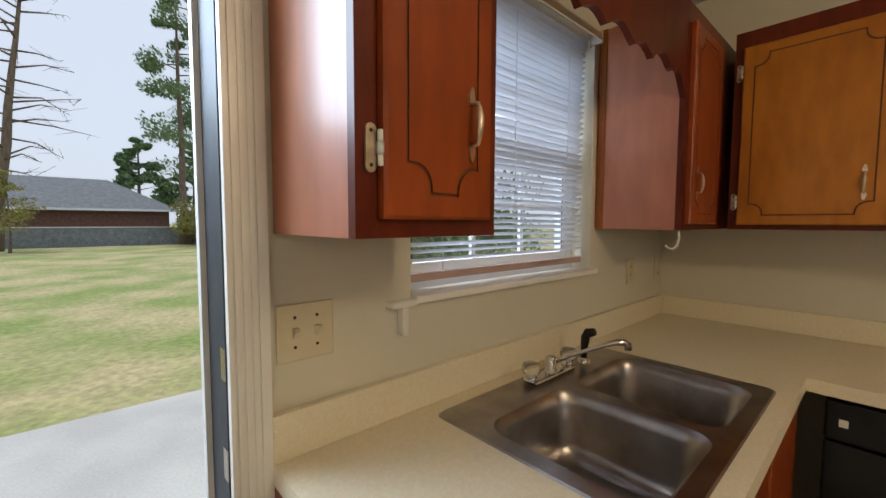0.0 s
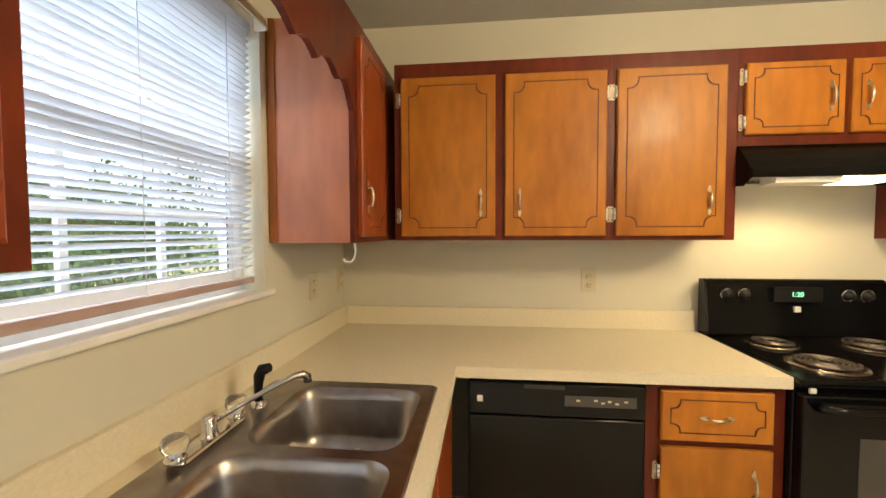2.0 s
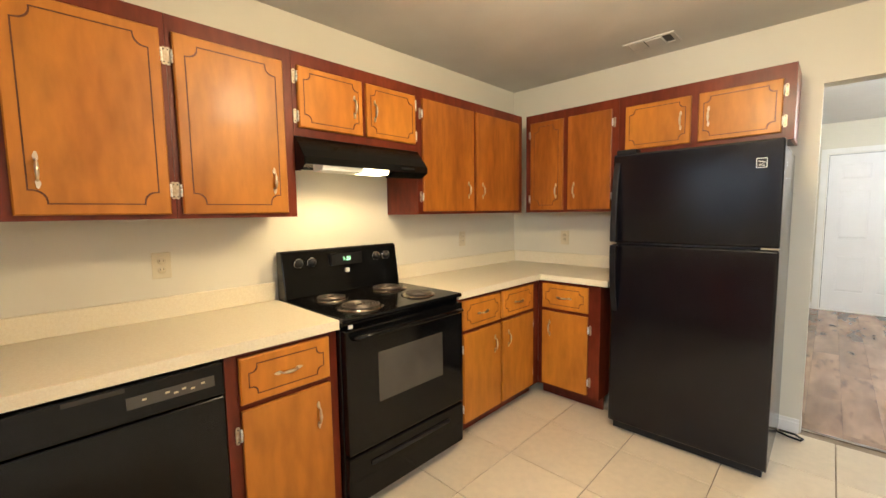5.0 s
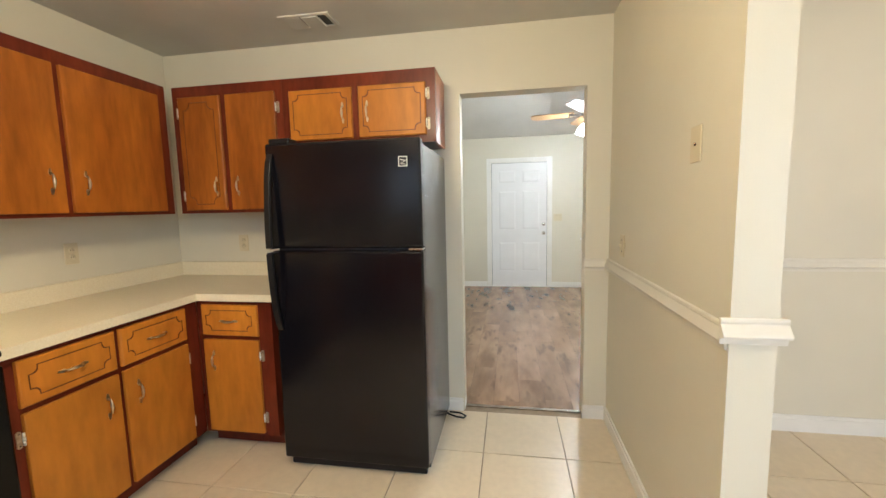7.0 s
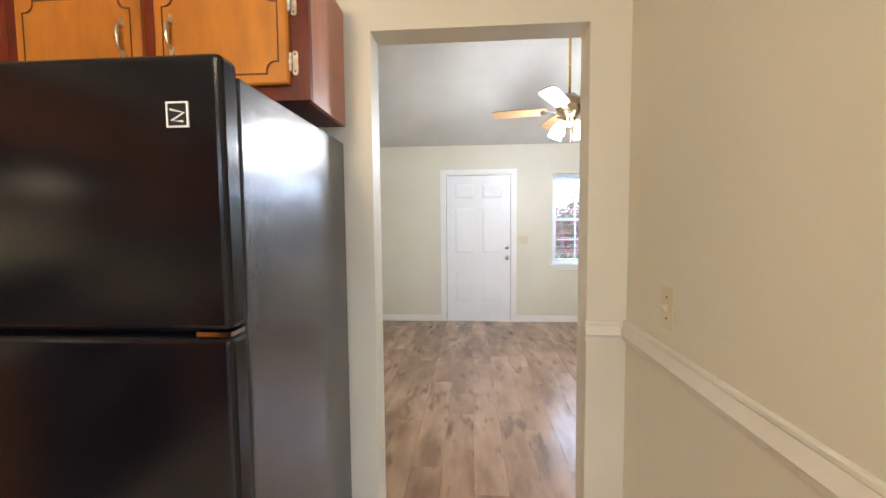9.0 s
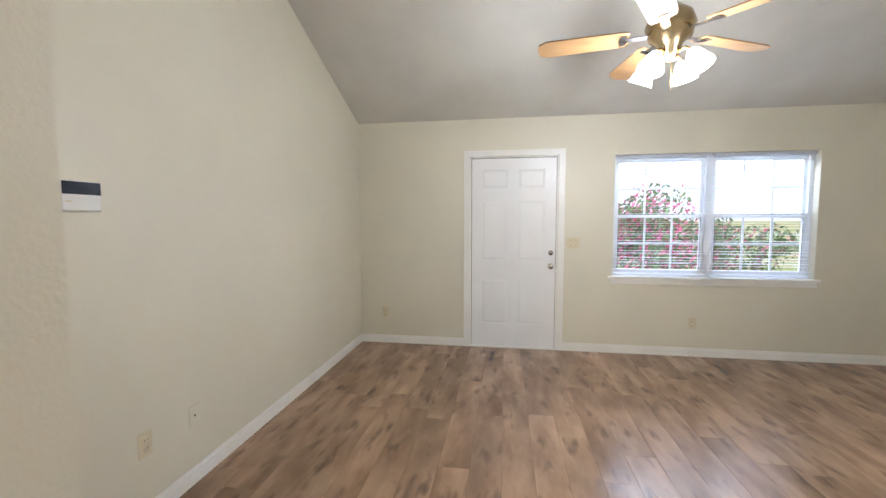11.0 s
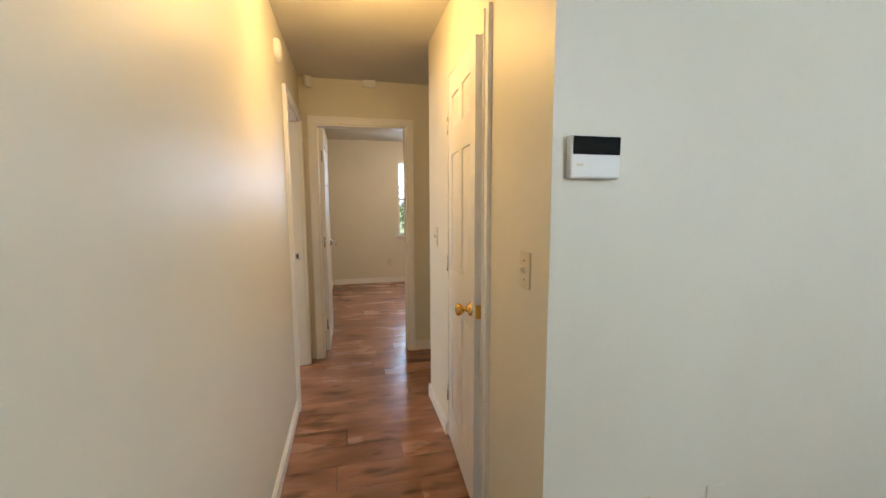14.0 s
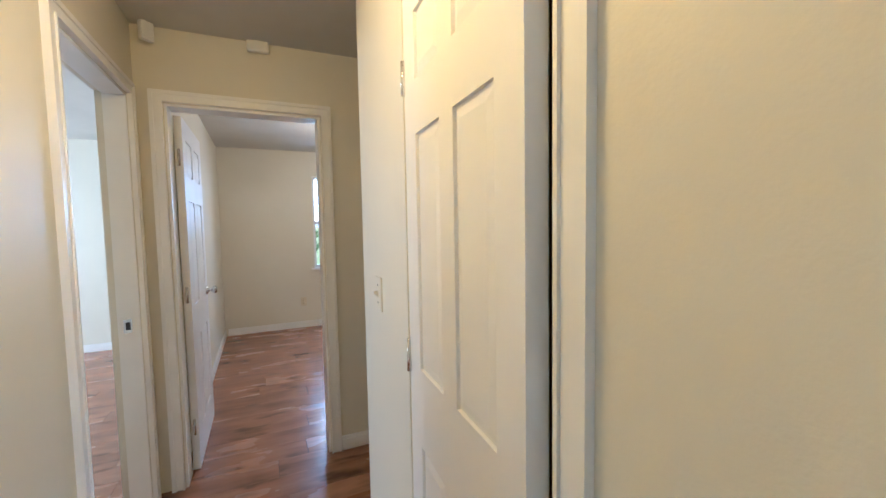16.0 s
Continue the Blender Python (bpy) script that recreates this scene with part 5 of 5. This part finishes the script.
# ---- outdoors ----
GRASS = material("lawn", (0.20, 0.25, 0.06), 0.9, second=(0.40, 0.34, 0.17), scale=0.6, fine=(14, 0.25), bump=0.6, bscale=50, detail=8, contrast=(0.38, 0.6))
CONC = material("patio_concrete", (0.42, 0.41, 0.39), 0.85, second=(0.5, 0.49, 0.46), scale=2, fine=(60, 0.08))
BARK = material("pine_bark", (0.12, 0.085, 0.06), 0.9, second=(0.2, 0.15, 0.11), scale=9, stretch=(1, 1, 0.3), bump=0.6, bscale=20)
NEEDLE = material("pine_needles", (0.10, 0.17, 0.07), 0.7, second=(0.19, 0.27, 0.12), scale=1.5, island=True, fine=(5, 0.2))
LEAF = material("shrub_leaves", (0.09, 0.16, 0.05), 0.6, second=(0.17, 0.25, 0.08), scale=1.5, island=True, fine=(5, 0.2))
YLEAF = material("yellow_leaves", (0.22, 0.22, 0.05), 0.6, second=(0.30, 0.27, 0.07), scale=1.5, island=True)
PETAL = material("pink_petals", (0.55, 0.05, 0.16), 0.6, second=(0.70, 0.16, 0.30), scale=2, island=True)
BRICK = material("brown_brick_wall", (0.14, 0.07, 0.05), 0.85, second=(0.20, 0.11, 0.08), scale=6, fine=(30, 0.3))
ROOF = material("grey_shingles", (0.12, 0.13, 0.14), 0.9, second=(0.17, 0.18, 0.19), scale=4, fine=(16, 0.2))
FENCE = material("grey_weathered_boards", (0.16, 0.17, 0.18), 0.9, second=(0.22, 0.23, 0.25), scale=3, fine=(12, 0.2))
structure("ground", box(-400, -400, -0.5, 400, 400, -0.18), GRASS)
structure("pavement_patio", box(-0.6, -3.22, -0.17, 4.9, -0.165, -0.10, bevel=0.01), CONC)
structure("foundation", box((-WT - 5.0, -0.159, -0.5, RX + WT, YS + WT, -0.051)), CONC)


def leaves(bm, centre, spread, n, size, rng, flat=1.0):
    for _ in range(n):
        d = Vector((rng.gauss(0, 1), rng.gauss(0, 1), rng.gauss(0, 1) * flat))
        d = d.normalized() * (rng.random() ** 0.45) * spread
        c = Vector(centre) + Vector((d.x, d.y, d.z * flat))
        u = Vector((rng.gauss(0, 1), rng.gauss(0, 1), rng.gauss(0, 1))).normalized()
        v = u.orthogonal().normalized()
        w = u.cross(v)
        s = size * rng.uniform(0.6, 1.3)
        a, b, c2, d2 = (bm.verts.new(c + v * s), bm.verts.new(c + w * s * 0.45), bm.verts.new(c - v * s), bm.verts.new(c - w * s * 0.45))
        bm.faces.new((a, b, c2, d2))


def tree(x, y, h, r, label, crown=(0.35, 1.0), n=16, mat=NEEDLE, lean=0.0, seed=1, leaf=0.16, per=130, bare=False, size=0.9):
    rng = random.Random(seed)
    t = thing("pine_tree" if mat is NEEDLE else "tree", pose(x, y, -0.19), label, "tree")
    top = Vector((lean * h, lean * h * 0.3, h))
    pts = [(top.x * k / 8 + rng.uniform(-0.04, 0.04), top.y * k / 8 + rng.uniform(-0.04, 0.04), h * k / 8) for k in range(9)]
    bm = tube(pts, r, 9, radii=[r * (1.25 if k == 0 else 1 - 0.85 * k / 8) for k in range(9)])
    cb = bmesh.new()
    for k in range(n):
        q = crown[0] + (crown[1] - crown[0]) * (k + rng.random()) / n
        base = Vector(pts[0]).lerp(Vector(pts[-1]), q)
        a = rng.uniform(0, 6.28)
        L = size * (2.6 if bare else 2.2) * (1.15 - q * 0.8) * rng.uniform(0.6, 1.15)
        end = base + Vector((math.cos(a) * L, math.sin(a) * L, rng.uniform(-0.25, 0.35) * L))
        mid = base.lerp(end, 0.5) + Vector((0, 0, rng.uniform(0.0, 0.16) * L))
        tube([base, mid, end], r * 0.2, 5, bm, [r * 0.20, r * 0.12, r * 0.03])
        for j in range(5):
            e = mid.lerp(end, rng.random()) if j else end
            f_ = e + Vector((rng.uniform(-1, 1), rng.uniform(-1, 1), rng.uniform(-0.5, 0.5))) * L * 0.3
            tube([e, f_], r * 0.04, 4, bm, [r * 0.05, r * 0.015])
            if not bare:
                leaves(cb, f_, 0.24 * L + 0.15, per // 5, leaf, rng, 0.55)
    part("trunk", bm, BARK, t)
    if not bare:
        part("crown", cb, mat, t)
    else:
        cb.free()
    return t


def shrub(x, y, w, h, label, mat=LEAF, seed=1, n=900, flowers=0, leaf=0.05):
    rng = random.Random(seed)
    s = thing("shrub", pose(x, y, -0.19), label, "shrub")
    bm, fb, st = bmesh.new(), bmesh.new(), bmesh.new()
    for k in range(14):
        a, rr = rng.uniform(0, 6.28), rng.uniform(0.1, 0.45) * w
        c = (math.cos(a) * rr, math.sin(a) * rr, h * rng.uniform(0.3, 0.85))
        leaves(bm, c, w * 0.26, n // 14, leaf, rng, 0.8)
        if flowers:
            leaves(fb, c, w * 0.28, flowers // 14, leaf * 0.8, rng, 0.8)
        tube([(0, 0, 0), (c[0] * 0.5, c[1] * 0.5, c[2] * 0.6), c], 0.02, 5, st, [0.025, 0.015, 0.006])
    part("stems", st, BARK, s)
    part("foliage", bm, mat, s)
    if flowers:
        part("flowers", fb, PETAL, s)
    else:
        fb.free()
    return s


tree(-3.1, -32, 17, 0.27, "tall pine with a bare trunk and soft tufted crown", seed=3, n=24, crown=(0.36, 1.0), size=1.9, leaf=0.13, per=330)
tree(5.6, -30, 15, 0.30, "leafless leaning tree at the edge of the lawn", crown=(0.22, 1.0), bare=True, n=44, lean=-0.11, seed=5, size=1.9)
tree(-2.3, -50, 9.5, 0.25, "bushy distant pine behind the neighbour's roof", seed=8, n=22, size=1.3, leaf=0.22, per=400, crown=(0.45, 1))
tree(-7.5, -52, 10, 0.3, "bushy distant pine behind the lawn shrubs", seed=9, n=24, size=1.5, leaf=0.25, per=400, crown=(0.3, 1))
tree(10, -55, 8, 0.3, "hazy distant pine behind the neighbour's house", seed=10, n=22, size=1.5, leaf=0.25, per=400, crown=(0.3, 1))
shrub(-3.3, -31.2, 3.0, 3.0, "yellow-green shrub at the foot of the pine", YLEAF, 4, 3600, leaf=0.10)
shrub(-6.2, -31.5, 3.4, 2.6, "yellow-green shrub beside the lawn fence", LEAF, 24, 3000, leaf=0.10)
tree(4.85, -28, 3.9, 0.06, "small yellow-leaved sapling on the lawn", mat=YLEAF, seed=6, n=16, size=0.75, crown=(0.35, 1), leaf=0.06, per=220)
hs = thing("neighbour_house", pose(6, -34.5, -0.18), "low brown brick house with a grey shingle hip roof", "house")
part("wall", box(-8.6, -10, 0, 9, 0, 2.45), BRICK, hs)
bm = bmesh.new()
rv = [bm.verts.new(p) for p in ((-9.2, 0.6, 2.4), (9.6, 0.6, 2.4), (9.6, -10.6, 2.4), (-9.2, -10.6, 2.4), (-5.4, -5, 4.75), (5.8, -5, 4.75))]
for q in ((0, 1, 5, 4), (1, 2, 5), (2, 3, 4, 5), (3, 0, 4), (3, 2, 1, 0)):
    bm.faces.new([rv[i] for i in q])
part("roof", bm, ROOF, hs)
part("fascia", box(-9.2, 0.6, 2.28, 9.6, 0.66, 2.42), VINYL, hs)
fc = structure("fence_back", box((-14, -32.4, -0.2, 26, -32.36, 1.0)), FENCE)
structure("fence_rail", box((-14, -32.36, 1.0, 26, -32.30, 1.05)), VINYL)
shrub(3.7, 9.9, 1.5, 2.1, "azalea bush with many pink flowers", LEAF, 11, 3600, 2600, 0.045)
shrub(4.7, 10.0, 1.5, 2.1, "azalea bush with many pink flowers", LEAF, 12, 3600, 2600, 0.045)
shrub(5.9, 10.6, 1.5, 1.6, "azalea bush with few pink flowers", LEAF, 13, 3600, 700, 0.045)
shrub(-1.9, -4.6, 2.6, 3.3, "dense green shrub outside the kitchen window", LEAF, 14, 5200, 0, 0.06)
shrub(-3.8, -5.0, 2.8, 3.0, "dense green shrub outside the kitchen window", LEAF, 15, 5200, 0, 0.06)
tree(-8.5, 5.6, 6, 0.15, "green leafy tree outside the bedroom", mat=LEAF, seed=21, n=26, size=1.0, crown=(0.15, 0.95), leaf=0.07, per=260)

sc = thing("soap_sliver", pose(0.92, 0.37, 0.7475, 0, 0, 35), "thin cream soap sliver lying in the sink bowl", "soap")
part("sliver", box(-0.022, -0.007, 0, 0.022, 0.007, 0.005, bevel=0.0022), ALMOND, sc)

# ---- floor pieces, last ----
def piece(me, parent, x, y, z, name):
    ob = new(name, me)
    ob.parent = parent
    ob.location = (x, y, z)
    return ob


def flat_mesh(name, w, d, h, mat, e=0.0015):
    bm = bmesh.new()
    a = [bm.verts.new(p) for p in ((0, 0, 0), (w, 0, 0), (w, d, 0), (0, d, 0))]
    b = [bm.verts.new(p) for p in ((0, 0, h - e), (w, 0, h - e), (w, d, h - e), (0, d, h - e))]
    c = [bm.verts.new(p) for p in ((e, e, h), (w - e, e, h), (w - e, d - e, h), (e, d - e, h))]
    for p, q in ((a, b), (b, c)):
        for i in range(4):
            bm.faces.new((p[i], p[(i + 1) % 4], q[(i + 1) % 4], q[i]))
    bm.faces.new(c)
    return mesh_of(name, bm, mat)


fk = bpy.data.objects["floor_kitchen"]
TP = 0.4437
ys = [-0.005 + 0.4462 * k for k in range(10)]
xs = [-0.003 + TP * k for k in range(15)]
cache = {}
for i in range(15):
    for j in range(9):
        x0, y0 = max(xs[i] + 0.003, 0.001), max(ys[j] + 0.003, 0.001)
        x1, y1 = min(xs[i] + TP - 0.003, RX - 0.001), ys[j] + 0.4462 - 0.003
        if x0 > RX - 0.05 or (x1 < 0.55):
            continue
        key = (round(x1 - x0, 3), round(y1 - y0, 3))
        if key not in cache:
            cache[key] = flat_mesh("tile", key[0], key[1], 0.006, TILE)
        piece(cache[key], fk, x0, y0, -0.006, "tile")
structure("threshold_strip", box(2.059, YN + 0.055, -0.004, 2.814, YN + 0.085, 0.003, bevel=0.001, seg=1), PAN)


def planks(parent, x0, x1, y0, y1, mat, along="y", w=0.178, L=1.22, seed=3):
    rng = random.Random(seed)
    lib = {}
    a0, a1, b0, b1 = (x0, x1, y0, y1) if along == "y" else (y0, y1, x0, x1)
    a = a0
    while a < a1 - 0.01:
        wa = min(w, a1 - a)
        b = b0 - rng.uniform(0, L)
        while b < b1 - 0.01:
            lo, hi = max(b, b0), min(b + L, b1)
            b += L
            if hi - lo < 0.02:
                continue
            key = (round(wa - 0.001, 3), round(hi - lo - 0.001, 2) if hi - lo < L - 0.01 else L - 0.001)
            if key not in lib:
                dims = (key[0], key[1]) if along == "y" else (key[1], key[0])
                lib[key] = flat_mesh("plank", dims[0], dims[1], 0.004, mat, 0.0008)
            piece(lib[key], parent, *((a, lo) if along == "y" else (lo, a)), -0.004, "plank")
        a += w


planks(bpy.data.objects["floor_living"], 0.825, RX - 0.01, YN + 0.086, YS - 0.002, PLANK, "y", seed=5)
planks(bpy.data.objects["floor_hall"], -4.99, 0.824, YL - 0.145, 7.59, PLANKX, "y", L=1.22, seed=8)
planks(bpy.data.objects["floor_second_room"], -4.99, -0.13, 1.6, YL - 0.151, PLANKX, "y", seed=9)
